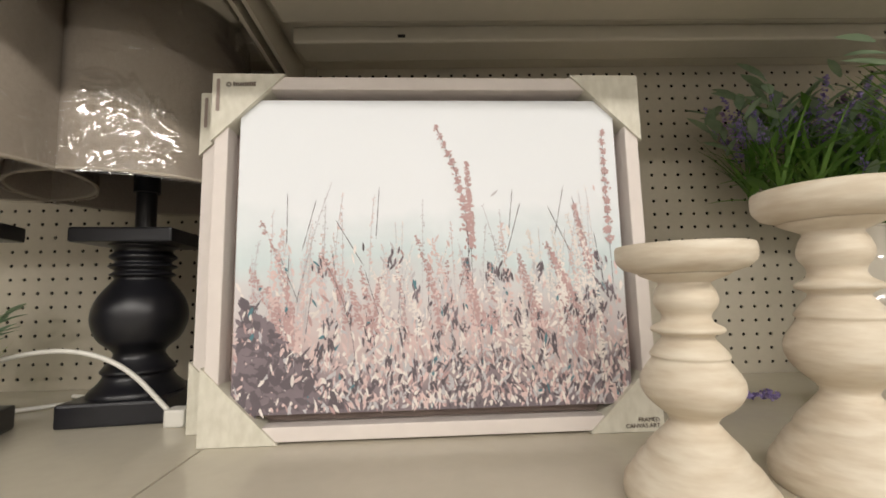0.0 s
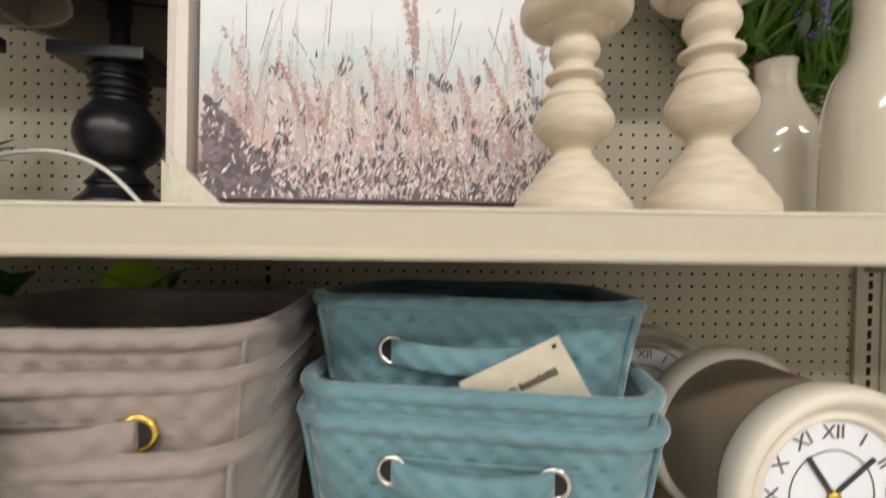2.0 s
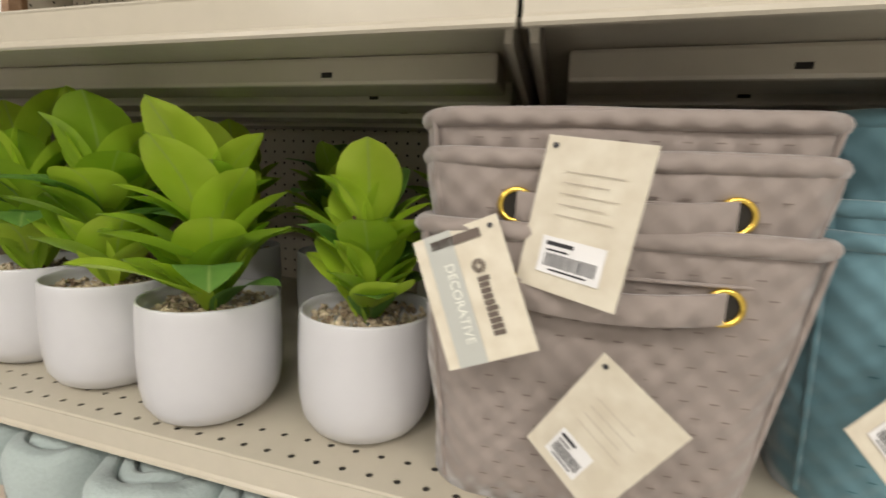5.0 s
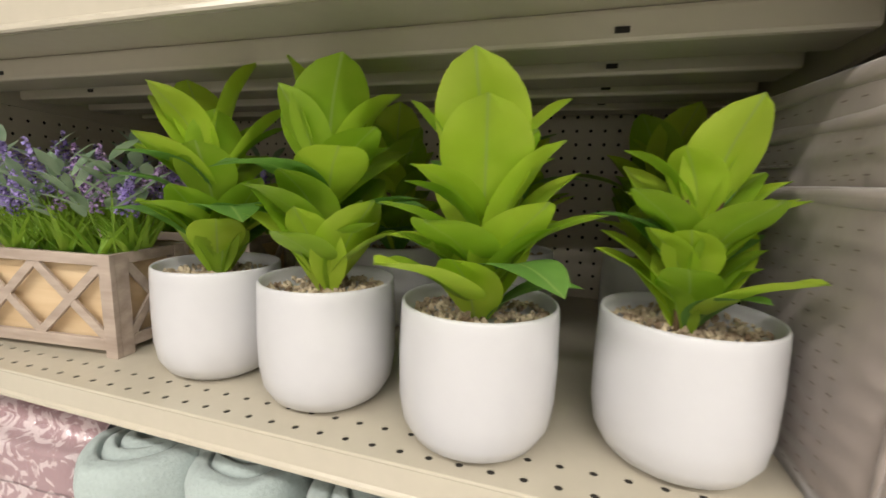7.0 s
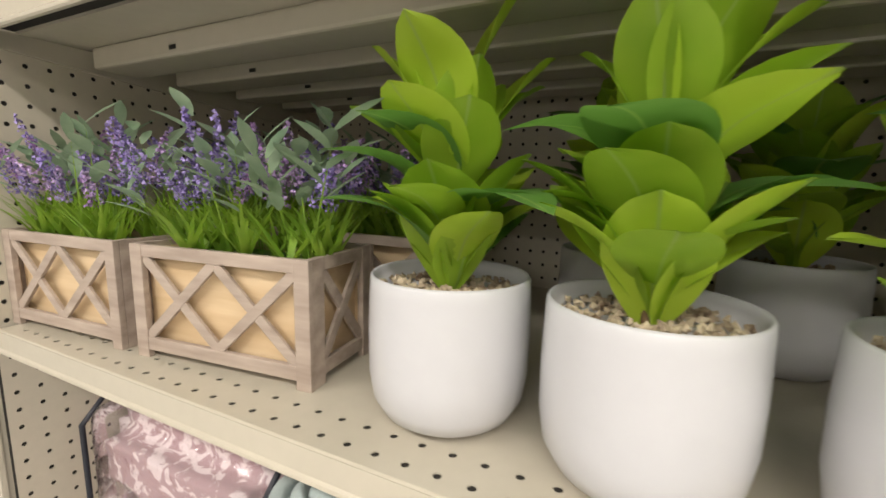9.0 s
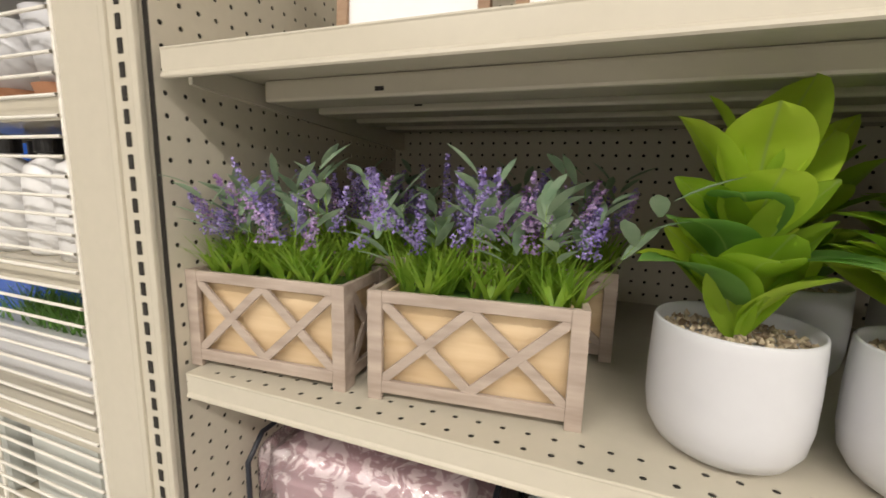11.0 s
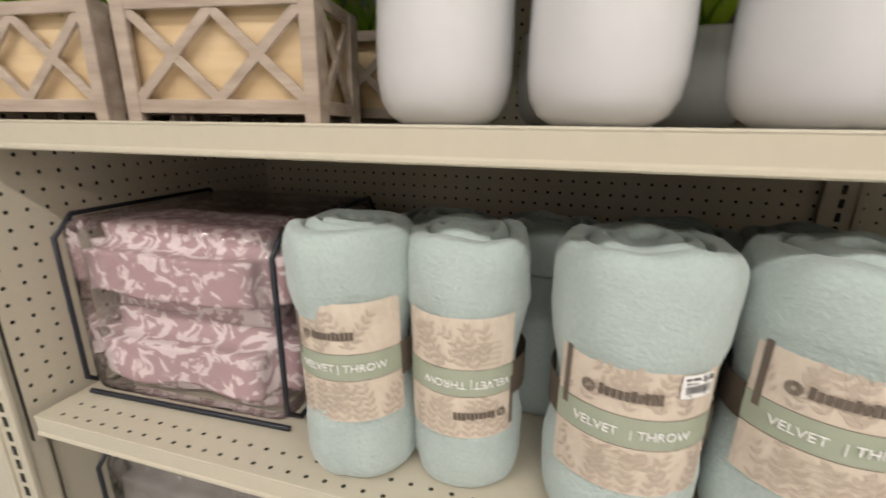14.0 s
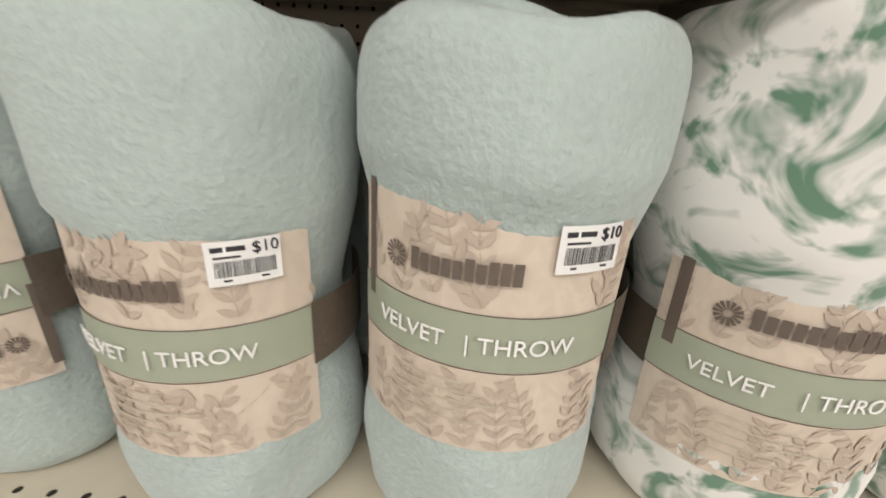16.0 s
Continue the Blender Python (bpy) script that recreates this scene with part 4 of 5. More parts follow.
# tag with the price label, hung on the upper grey bin
o, lay, w, h = tag(((0.025, -0.008, 1.281), (0.080, -0.038, 1.268), (0.019, -0.014, 1.187)), "cream card hang tag with a price label on the grey bin", True)
barcode(o, lay @ Matrix.Translation((w * 0.5, h * 0.24, 0.0004)), w * 0.62, h * 0.24)
plain_lines(o, lay, [(w * 0.25, h * (0.5 + 0.07 * i), w * (0.8 - 0.1 * (i % 2)), h * (0.506 + 0.07 * i)) for i in range(5)], M["faint_print"])
# broad tag with the maker's mark
o, lay, w, h = tag(((-0.004, -0.015, 1.231), (0.033, -0.028, 1.151), (-0.061, -0.010, 1.208)), "cream card hang tag with a grey band on the grey bin", False)
plain_lines(o, lay, [(0, h * 0.14, w, h * 0.46)], M["tag_band"])
plain_lines(o, lay, [(w * 0.05, h * 0.2, w * 0.12, h * 0.78)], M["brown_print"])
logo(o, lay @ Matrix.Translation((w * 0.32, h * 0.66, 0.0006)), w * 0.52, M["brown_print"])
words("DECORATIVE", 0.009, M["pale_print"], "lettering", o, lay @ Matrix.Translation((w * 0.24, h * 0.34, 0.0007)))
# diamond tag on the lower grey bin
o, lay, w, h = tag(((0.069, -0.018, 1.150), (0.113, -0.045, 1.117), (0.028, 0.002, 1.070)), "cream card hang tag that hangs as a diamond", True)
barcode(o, lay @ Matrix.Translation((w * 0.42, h * 0.22, 0.0004)), w * 0.42, h * 0.26)
plain_lines(o, lay, [(w * 0.25, h * (0.48 + 0.08 * i), w * (0.8 - 0.1 * (i % 2)), h * (0.486 + 0.08 * i)) for i in range(4)], M["faint_print"])
# tag on the teal bin
o, lay, w, h = tag(((0.284, 0.040, 1.169), (0.323, 0.050, 1.126), (0.219, 0.022, 1.107)), "cream card hang tag with a price label on the teal bin", True)
barcode(o, lay @ Matrix.Translation((w * 0.45, h * 0.2, 0.0004)), w * 0.55, h * 0.2, "$10")
plain_lines(o, lay, [(w * 0.25, h * (0.45 + 0.06 * i), w * (0.8 - 0.1 * (i % 2)), h * (0.456 + 0.06 * i)) for i in range(5)], M["faint_print"])
# tag tucked behind the rim of the teal bin
o, lay, w, h = tag(((0.412, 0.046, 1.292), (0.440, 0.062, 1.240), (0.345, 0.066, 1.248)), "cream card hang tag tucked into the teal bin", False)
logo(o, lay @ Matrix.Translation((w * 0.42, h * 0.40, 0.0006)) @ pose(0, 0, 0, 0, 0, 90), h * 0.45, M["brown_print"])


# ---- rolled throws ----
def throw(cx, cy, r, h, seed, fabric, label, front=True, flip=False, turn=0.0, tilt=0.0, rib=True, price="", waist=0.165):
    o = thing("rolled_throw", pose(cx, cy, SHELF_Z["throw"], 0, tilt, turn), label, "throw blanket", "rolled throws on the shelf")
    rng = random.Random(seed)
    segs = 56
    prof = [(0.0, 0.0), (r * 0.80, 0.001), (r * 0.96, 0.014), (r * 1.02, 0.045), (r * 1.0, 0.085), (r * 0.925, waist - 0.03), (r * 0.88, waist - 0.01), (r * 0.88, waist + 0.01), (r * 0.95, waist + 0.04), (r * 1.05, waist + 0.075), (r * 1.08, h - 0.06), (r * 1.07, h - 0.022), (r * 0.99, h - 0.005), (r * 0.86, h - 0.001), (r * 0.74, h - 0.002), (r * 0.70, h - 0.012), (r * 0.64, h - 0.002), (r * 0.50, h + 0.002), (r * 0.46, h - 0.012), (r * 0.40, h - 0.001), (r * 0.22, h + 0.003), (r * 0.18, h - 0.01), (0, h)]
    prof = [prof[0]] + smooth_profile(prof[1:-1], 4) + [prof[-1]]
    bm = lathe(prof, segs)
    for v in bm.verts:
        a = math.atan2(v.co.y, v.co.x)
        rr = math.hypot(v.co.x, v.co.y)
        if rr > 1e-4:
            n = noise.noise(Vector((v.co.x * 16, v.co.y * 16, v.co.z * 12 + seed * 5))) * 0.006 + noise.noise(Vector((v.co.x * 45, v.co.y * 45, v.co.z * 30 + seed))) * 0.0016
            # outer lap of the roll
            lap = 0.005 * (((a + 1.0 + seed) % (2 * math.pi)) / (2 * math.pi))
            k = (n * (0.3 if abs(v.co.z - waist) < 0.07 else 1.15) + lap - 0.003) * min(1, rr / r)
            v.co.x += v.co.x / rr * k
            v.co.y += v.co.y / rr * k
            v.co.z += (noise.noise(Vector((v.co.x * 22, v.co.y * 22, seed))) * 0.009 if v.co.z > h - 0.03 else 0)
    part("roll", bm, M[fabric], o, smooth=True)
    if not front:
        return o
    R = r * 0.985 + 0.002

    def shell(name, a0, a1, z0, z1, rad, mat, lab="", bulge=0.0, parent=o):
        v, f = [], []
        N = 26
        for i in range(N + 1):
            a = radians(a0 + (a1 - a0) * i / N)
            for j in range(5):
                z = z0 + (z1 - z0) * j / 4
                q = rad - bulge * max(0, 1 - ((z - waist) / 0.05) ** 2)
                v.append((q * math.sin(a), -q * math.cos(a), z))
        for i in range(N):
            for j in range(4):
                p = i * 5 + j
                f.append((p, p + 5, p + 6, p + 1))
        s = mesh_ob(name, v, f, mat, parent, lab, smooth=True)
        return s

    z0, z1 = waist - 0.068, waist + 0.075
    wrap = shell("paper_band", -62, 52, z0, z1, R, M["wrap"], "beige leaf-patterned paper band", 0.0)
    shell("green_stripe", -62, 52, waist - 0.015, waist + 0.016, R + 0.0006, M["sage_band"], "sage green stripe", parent=wrap)
    for zz in (waist - 0.016, waist + 0.0162):
        shell("rule", -62, 52, zz, zz + 0.0007, R + 0.0008, M["brown_print"], parent=wrap)
    shell("side_print", -57 if not flip else 48, -52 if not flip else 53, waist + 0.005 if not flip else waist - 0.06, z1 - 0.004 if not flip else waist + 0.0, R + 0.0008, M["brown_print"], parent=wrap)
    shell("ribbon", 50.5, 120, waist - 0.024, waist + 0.018, R + 0.0012, M["ribbon"], "brown grosgrain ribbon")
    shell("ribbon", -120, -62.5, waist - 0.022, waist + 0.018, R - 0.004, M["ribbon"], "brown grosgrain ribbon")
    sg = -1 if flip else 1

    def at(x, z):
        m = UP.copy()
        q = pose(0, 0, 0, 90, 0, 0) if not flip else pose(0, 0, 0, 90, 180, 0)
        return Matrix.Translation((x * R * sg, -0.0012, waist + z * sg)) @ q

    Rb = R + 0.001
    words("VELVET", 0.0128, M["white_label"], "lettering", wrap, at(-0.80, 0.0), bend=Rb)
    words("| THROW", 0.0128, M["white_label"], "lettering", wrap, at(-0.17, 0.0), bend=Rb)
    logo(wrap, at(-0.66, 0.038), R * 0.80, M["brown_print"], Rb)
    v, f = [], []
    for i in range(5):
        b = len(v)
        x0, x1, z = -0.62 * R, (-0.62 + 0.5 + 0.12 * (i % 3)) * R, -0.024 - 0.0062 * i
        n = 6
        for k in range(n + 1):
            x = x0 + (x1 - x0) * k / n
            v += [(x * sg, -0.0012, waist + z * sg), (x * sg, -0.0012, waist + (z + 0.0014) * sg)]
        f += [(b + 2 * k, b + 2 * k + 2, b + 2 * k + 3, b + 2 * k + 1) for k in range(n)]
    p = mesh_ob("print", v, f, M["faint_print"], wrap)
    wrap_mesh(p.data, Rb)
    # printed sprigs: wavy stems with paired leaves
    rg2 = random.Random(seed + 50)
    v, f = [], []

    def petal(x, z, a, L, w):
        b = len(v)
        ca, sa = math.cos(a), math.sin(a)
        if min(z, z + L * sa) < waist + 0.0175 and max(z, z + L * sa) > waist - 0.0165:
            return
        for t, u in ((0, 0), (0.35, -0.5), (0.7, -0.42), (1, 0), (0.7, 0.42), (0.35, 0.5)):
            v.append((x + t * L * ca - u * w * sa, -0.0007, z + t * L * sa + u * w * ca))
        f.append(tuple(range(b, b + 6)))

    for c in range(9):
        x = (-1.0 + 0.225 * c) * R
        z, a = z0 + 0.002, 1.57 + rg2.uniform(-0.3, 0.3)
        while z < z1 - 0.014:
            for sd in (-1, 1):
                la = a + sd * rg2.uniform(0.6, 0.95)
                L = rg2.uniform(0.009, 0.0135)
                if z0 < z + math.sin(la) * L < z1 - 0.001 and abs(x + math.cos(la) * L) < 0.9 * R:
                    petal(x, z, la, L, L * 0.36)
            petal(x, z, a, 0.009, 0.0007)
            x += math.cos(a) * 0.0085
            z += math.sin(a) * 0.0085
            a += rg2.uniform(-0.22, 0.22)
    p = mesh_ob("sprig_print", v, f, M["sprig_print"], wrap)
    p["kind"] = "stuff"
    wrap_mesh(p.data, R + 0.0001)
    if price:
        barcode(wrap, at(0.50, 0.052) @ Matrix.Translation((0, 0, 0.0003)), 0.034, 0.023, price, Rb)
    return o


AQ = "pale aqua plush throw rolled upright with a paper band"
throw(-0.711, 0.085, 0.070, 0.312, 1, "throw", AQ, turn=16, tilt=-2, waist=0.161)
throw(-0.582, 0.104, 0.067, 0.308, 2, "throw", AQ + " upside down", flip=True, turn=8, tilt=-1, waist=0.152)
throw(-0.408, 0.096, 0.081, 0.312, 3, "throw", "aqua plush throw, rolled, with paper band and price label", turn=6, price="$10", waist=0.146)
throw(-0.238, 0.100, 0.081, 0.316, 4, "throw", "aqua plush throw, rolled, with paper band and price label", turn=-2, price="$10", tilt=1, waist=0.166)
throw(-0.050, 0.120, 0.087, 0.332, 5, "leaf_plush", "white plush throw with green leaf print, rolled in a paper band", turn=-4, waist=0.137)
throw(0.14, 0.125, 0.083, 0.292, 6, "leaf_plush", "white plush throw with green leaf print, rolled in a paper band")
throw(0.33, 0.125, 0.083, 0.292, 16, "leaf_plush", "white plush throw with green leaf print, rolled in a paper band")
for i, (bx, by) in enumerate(((-0.655, 0.265), (-0.50, 0.275), (-0.34, 0.285), (-0.17, 0.30))):
    throw(bx, by, 0.078, 0.285, 20 + i, "throw", "pale aqua plush throw rolled upright behind the front row", front=False)
throw(0.01, 0.30, 0.078, 0.285, 30, "leaf_plush", "white and green plush throw rolled behind the front row", front=False)


# ---- bagged comforter ----
def comforter_bag(m, W, D, H, fabric, label, seed):
    o = thing("bagged_comforter", m, label, "bedding set")
    for k in range(2):
        bm = bmesh.new()
        bmesh.ops.create_cube(bm, size=1)
        bmesh.ops.transform(bm, matrix=Matrix.Translation((0, 0, H * (0.25 + 0.48 * k))) @ Matrix.Diagonal((W * 0.975, D * 0.975, H * 0.475, 1)), verts=bm.verts)
        bmesh.ops.bevel(bm, geom=bm.edges[:], offset=H * 0.13, segments=5, affect="EDGES")
        bmesh.ops.subdivide_edges(bm, edges=[e for e in bm.edges if e.calc_length() > 0.05], cuts=10, use_grid_fill=True)
        for v in bm.verts:
            v.co += Vector((0, 1, 1)) * noise.noise(v.co * 11 + Vector((seed, k, 0))) * 0.008
        part("folded_comforter", bm, M[fabric], o, "mauve comforter with white floral print" if fabric == "comforter" else "", smooth=True)
    part("clear_bag", box((-W / 2, -D / 2, 0), (W / 2, D / 2, H), 0.035, segs=5), M["film"], o, "clear shiny plastic bag", smooth=True).visible_shadow = False
    for x in (-W / 2, W / 2):
        r = 0.03
        pts = [(x, -D / 2 + r, 0.004), (x, -D / 2, r), (x, -D / 2, H - r), (x, -D / 2 + r, H), (x, D / 2 - r, H), (x, D / 2, H - r), (x, D / 2, r), (x, D / 2 - r, 0.004)]
        tube(pts, 0.004, M["piping"], "piping", o, "dark piping on the bag edge", cyclic=True)
    for z in (0.005,):
        tube([(-W / 2, -D / 2 + 0.001, z), (W / 2, -D / 2 + 0.001, z)], 0.004, M["piping"], "piping", o)
    return o


comforter_bag(pose(-1.010, 0.236, SHELF_Z["throw"], 0, 0, 2), 0.352, 0.33, 0.284, "comforter", "mauve floral comforter folded in a clear bag with dark piping", 1)
comforter_bag(pose(-1.0, 0.24, SHELF_Z["low"], 0, 0, 0), 0.40, 0.36, 0.27, "black_cloth" if "black_cloth" in M else "roll", "dark folded bedding in a clear plastic bag", 2)
comforter_bag(pose(-0.52, 0.24, SHELF_Z["low"], 0, 0, 0), 0.40, 0.36, 0.27, "roll", "dark folded bedding in a clear plastic bag", 3)


# ---- framed canvases ----
def canvas_art(m, W, H, label, seed, paint=True):
    o = thing("framed_canvas", m, label, "wall art", "framed canvases")
    fw, fd = 0.016, 0.032
    part("frame_side", box((0, 0, fw), (fw, fd, H - fw), 0.0015), M["frame"], o)
    part("frame_side", box((W - fw, 0, fw), (W, fd, H - fw), 0.0015), M["frame"], o)
    part("frame_side", box((0, 0.0002, 0), (W, fd, fw), 0.0015), M["frame"], o)
    part("frame_side", box((0, 0.0002, H - fw), (W, fd, H), 0.0015), M["frame"], o)
    part("liner", box((fw - 0.001, fd - 0.004, fw - 0.001), (W - fw + 0.001, fd - 0.001, H - fw + 0.001)), M["frame_in"], o, "taupe back board of the floating frame")
    g = 0.012
    cw, ch = W - 2 * (fw + g), H - 2 * (fw + g)
    cv = part("canvas", box((0, 0, 0), (cw, 0.022, ch), 0.001), M["painting"], o, "stretched canvas painted with pink meadow stalks")
    cv.location = (fw + g, 0.004, fw + g)
    c = 0.082
    for cx, cz, sx, sz in ((0, 0, 1, 1), (W, 0, -1, 1), (0, H, 1, -1), (W, H, -1, -1)):
        bm = bmesh.new()
        pts = [(cx - sx * 0.003, cz - sz * 0.002), (cx + sx * c, cz - sz * 0.002), (cx - sx * 0.003, cz + sz * c)]
        a = [bm.verts.new((x, -0.003, z)) for x, z in pts]
        b = [bm.verts.new((x, fd + 0.002, z)) for x, z in pts]
        bm.faces.new(a)
        bm.faces.new(b)
        for i in range(3):
            bm.faces.new((a[i], a[(i + 1) % 3], b[(i + 1) % 3], b[i]))
        bmesh.ops.recalc_face_normals(bm, faces=bm.faces)
        k = part("corner_guard", bm, M["card"], o, "cream card corner guard")
        if sx > 0 and sz < 0:
            logo(k, Matrix.Translation((0.016, -0.0036, H - 0.012)) @ UP, 0.032, M["brown_print"])
            plain_lines(k, Matrix.Translation((0.002, -0.0034, H - 0.045)) @ UP, [(0.0, 0, 0.004, 0.04)], M["frame_in"])
        if sx < 0 and sz > 0:
            words("FRAMED", 0.0066, M["brown_print"], "lettering", k, Matrix.Translation((W - 0.002, -0.0036, 0.011)) @ UP, align="RIGHT")
            words("CANVAS ART", 0.0066, M["brown_print"], "lettering", k, Matrix.Translation((W - 0.002, -0.0036, 0.0045)) @ UP, align="RIGHT")
    if not paint:
        return o
    rng = random.Random(seed)
    S = {k: ([], []) for k in PAINTS}
    layer = [0]

    def dab(kind, x, z, L, w, a):
        if not (w < x < cw - w and w < z < ch - w):
            return
        v, f = S[kind]
        layer[0] += 1
        y = -0.0004 - 0.000001 * (layer[0] % 700)
        b = len(v)
        ca, sa = math.cos(a), math.sin(a)
        for t, u in ((-1, 0), (-0.4, -0.8), (0.4, -1), (1, 0), (0.4, 0.8), (-0.4, 0.9)):
            px, pz = t * L / 2, u * w / 2
            v.append((x + px * ca - pz * sa, y, z + px * sa + pz * ca))
        f.append(tuple(range(b, b + 6)))

    def line(kind, pts, w):
        for p, q in zip(pts, pts[1:]):
            d = math.hypot(q[0] - p[0], q[1] - p[1])
            dab(kind, (p[0] + q[0]) / 2, (p[1] + q[1]) / 2, d * 1.25, w, math.atan2(q[1] - p[1], q[0] - p[0]))

    def stalk(kind, x, z, L, lean, curl, dense, size, stem="mist"):
        pts = []
        a = math.pi / 2 + lean
        px, pz = x, z
        for i in range(18):
            pts.append((px, pz))
            px += math.cos(a) * L / 18
            pz += math.sin(a) * L / 18
            a += curl / 18
        line(stem, pts, 0.0008)
        for i in range(int(dense)):
            t = 0.35 + 0.65 * rng.random()
            q = pts[min(17, int(t * 18))]
            s = size * (1.25 - t * 0.7)
            dab(kind, q[0] + rng.gauss(0, s * 0.55), q[1] + rng.uniform(-0.004, 0.004), s * 1.1, s * 0.55, rng.uniform(0, 3.1))

    # misty far stalks, then the ground cover, then the strong near stalks
    for i in range(55):
        stalk(rng.choice(("mist", "ivory", "blush")), rng.uniform(0.02, cw - 0.01), rng.uniform(0.05, 0.12), rng.uniform(0.05, 0.17), rng.uniform(-0.15, 0.15), rng.uniform(-0.3, 0.3), 26, 0.0034, "mist")
    for i in range(2300):
        z = abs(rng.gauss(0, 0.062))
        kind = rng.choices(("plum", "blush", "ivory", "rose", "petrol", "mist"), (4.5 if z < 0.05 else 0.8, 5, 4, 1.6, 0.4, 3))[0]
        dab(kind, rng.uniform(0, cw), z + 0.004, rng.uniform(0.005, 0.016), rng.uniform(0.0016, 0.0046), rng.gauss(1.57, 0.5))
    # dark mauve thicket in the lower corner, breaking up towards the meadow
    for i in range(900):
        x, z = abs(rng.gauss(0, 0.050)), abs(rng.gauss(0, 0.062))
        if z < 0.135 - 1.1 * x:
            dab("plum" if rng.random() < 0.55 else "dusk", x + 0.004, z + 0.004, rng.uniform(0.008, 0.02), rng.uniform(0.005, 0.010), rng.uniform(0, 3.1))
    # thistle heads on thin stems
    for i in range(15):
        x, z = rng.uniform(0.12, 0.97) * cw, rng.uniform(0.085, 0.165)
        lean = rng.gauss(0, 0.2)
        line("mist", [(x - math.sin(lean) * 0.012 * k, z - 0.012 * k) for k in range(6)], 0.0009)
        for k in range(12):
            u = rng.random()
            kind = rng.choices(("plum", "dusk", "petrol", "mist"), (4, 4, 1, 2))[0]
            dab(kind, x + rng.gauss(0, 0.0034) + math.sin(lean) * 0.02 * u, z + 0.020 * u, rng.uniform(0.008, 0.014), 0.0026, 1.57 - lean + rng.gauss(0, 0.3))
    for i in range(60):
        z = rng.uniform(0.03, 0.11)
        x = rng.uniform(0.02, cw)
        for k in range(5):
            dab("plum", x + rng.gauss(0, 0.003), z + rng.uniform(0, 0.016), rng.uniform(0.008, 0.016), 0.0028, 1.57 + rng.gauss(0, 0.35))
    for i in range(46):
        stalk(rng.choice(("rose", "blush", "rose", "ivory")), rng.uniform(0.02, cw - 0.01), rng.uniform(0.02, 0.07), rng.uniform(0.08, 0.17), rng.uniform(-0.05, 0.25), rng.uniform(-0.2, 0.5), 80, 0.0050, "mist")
    # the tall stalk and its neighbours
    for fx, top, L, ln, cu in ((0.585, 0.95, 0.21, -0.12, 0.65), (0.60, 0.80, 0.16, 0.0, 0.05), (0.97, 0.92, 0.22, 0.02, -0.02), (0.30, 0.52, 0.13, 0.12, 0.45), (0.18, 0.42, 0.12, 0.25, 0.35), (0.90, 0.55, 0.13, 0.3, 0.2), (0.93, 0.66, 0.13, 0.2, 0.0), (0.62, 0.48, 0.12, 0.1, 0.15)):
        stalk("rose", fx * cw, top * ch - L, L, ln, cu, 280, 0.0046, "plum")
    for i in range(26):
        x, z, a = rng.uniform(0.03, cw - 0.02), rng.uniform(0.05, 0.2), 1.57 + rng.gauss(0, 0.25)
        pts = [(x + math.cos(a) * t * 0.02, z + math.sin(a) * t * 0.02) for t in range(4)]
        line("plum", pts, 0.0009)
    for k, (v, f) in S.items():
        s = mesh_ob("paint_layer", v, f, M["paint_" + k], cv)
        s["kind"] = "stuff"
    return o


ax, ay, bx2, by2 = -0.004, 0.283, 0.507, 0.298
ang = math.degrees(math.atan2(by2 - ay, bx2 - ax))
WF = math.hypot(bx2 - ax, by2 - ay)
canvas_art(pose(ax, ay, 1.3825, -1.5, 0, ang), WF, 0.423, "framed canvas print of a pink meadow with card corners", 5)
canvas_art(pose(ax - 0.038, ay + 0.046, 1.3825, -1.5, 0, ang), WF, 0.421, "second framed canvas stacked behind the first", 6, paint=False)


# ---- candle holders and vases ----
def candle_holder(m, s, h, label):
    o = thing("candle_holder", m, label, "candle holder", "turned wooden candle holders")
    base = [(0.0, 0.0), (1.0, 0.0), (1.04, 0.03), (1.02, 0.075), (0.95, 0.10), (0.80, 0.16), (0.70, 0.185), (0.66, 0.21), (0.50, 0.255), (0.40, 0.285), (0.33, 0.31), (0.36, 0.33), (0.42, 0.345), (0.60, 0.385), (0.70, 0.43), (0.70, 0.475), (0.60, 0.52), (0.52, 0.55), (0.55, 0.565), (0.46, 0.60), (0.36, 0.63), (0.40, 0.645), (0.50, 0.655), (0.50, 0.672), (0.38, 0.69), (0.34, 0.71), (0.36, 0.73)]
    neck = [(0.36, 0.73), (0.43, 0.755), (0.45, 0.785), (0.41, 0.82), (0.36, 0.845), (0.42, 0.855), (0.60, 0.875), (0.66, 0.885)]
    p = [(0.0, 0.0)] + smooth_profile([(r * s, z * h) for r, z in base[1:]] + [(r * s, z * h) for r, z in neck[1:]], 3)
    p.append((0, 0.885 * h))
    part("turned_column", lathe(p, 48), M["candle_wood"], o, smooth=True)
    d = s * 0.98
    cup = [(0, 0.886), (0.66, 0.886), (0.88, 0.905), (0.98, 0.93), (1.0, 0.95), (1.0, 0.985), (0.985, 0.997), (0.95, 1.0), (0.90, 0.995), (0.88, 0.985), (0, 0.982)]
    part("candle_plate", lathe([(r * d, z * h) for r, z in cup], 48), M["candle_wood"], o, smooth=True)
    return o


candle_holder(pose(0.450, 0.136, 1.38), 0.051, 0.197, "whitewashed turned wooden candle holder, the shorter one")
candle_holder(pose(0.587, 0.149, 1.38, 0, 0, 40), 0.056, 0.244, "whitewashed turned wooden candle holder, the taller one")


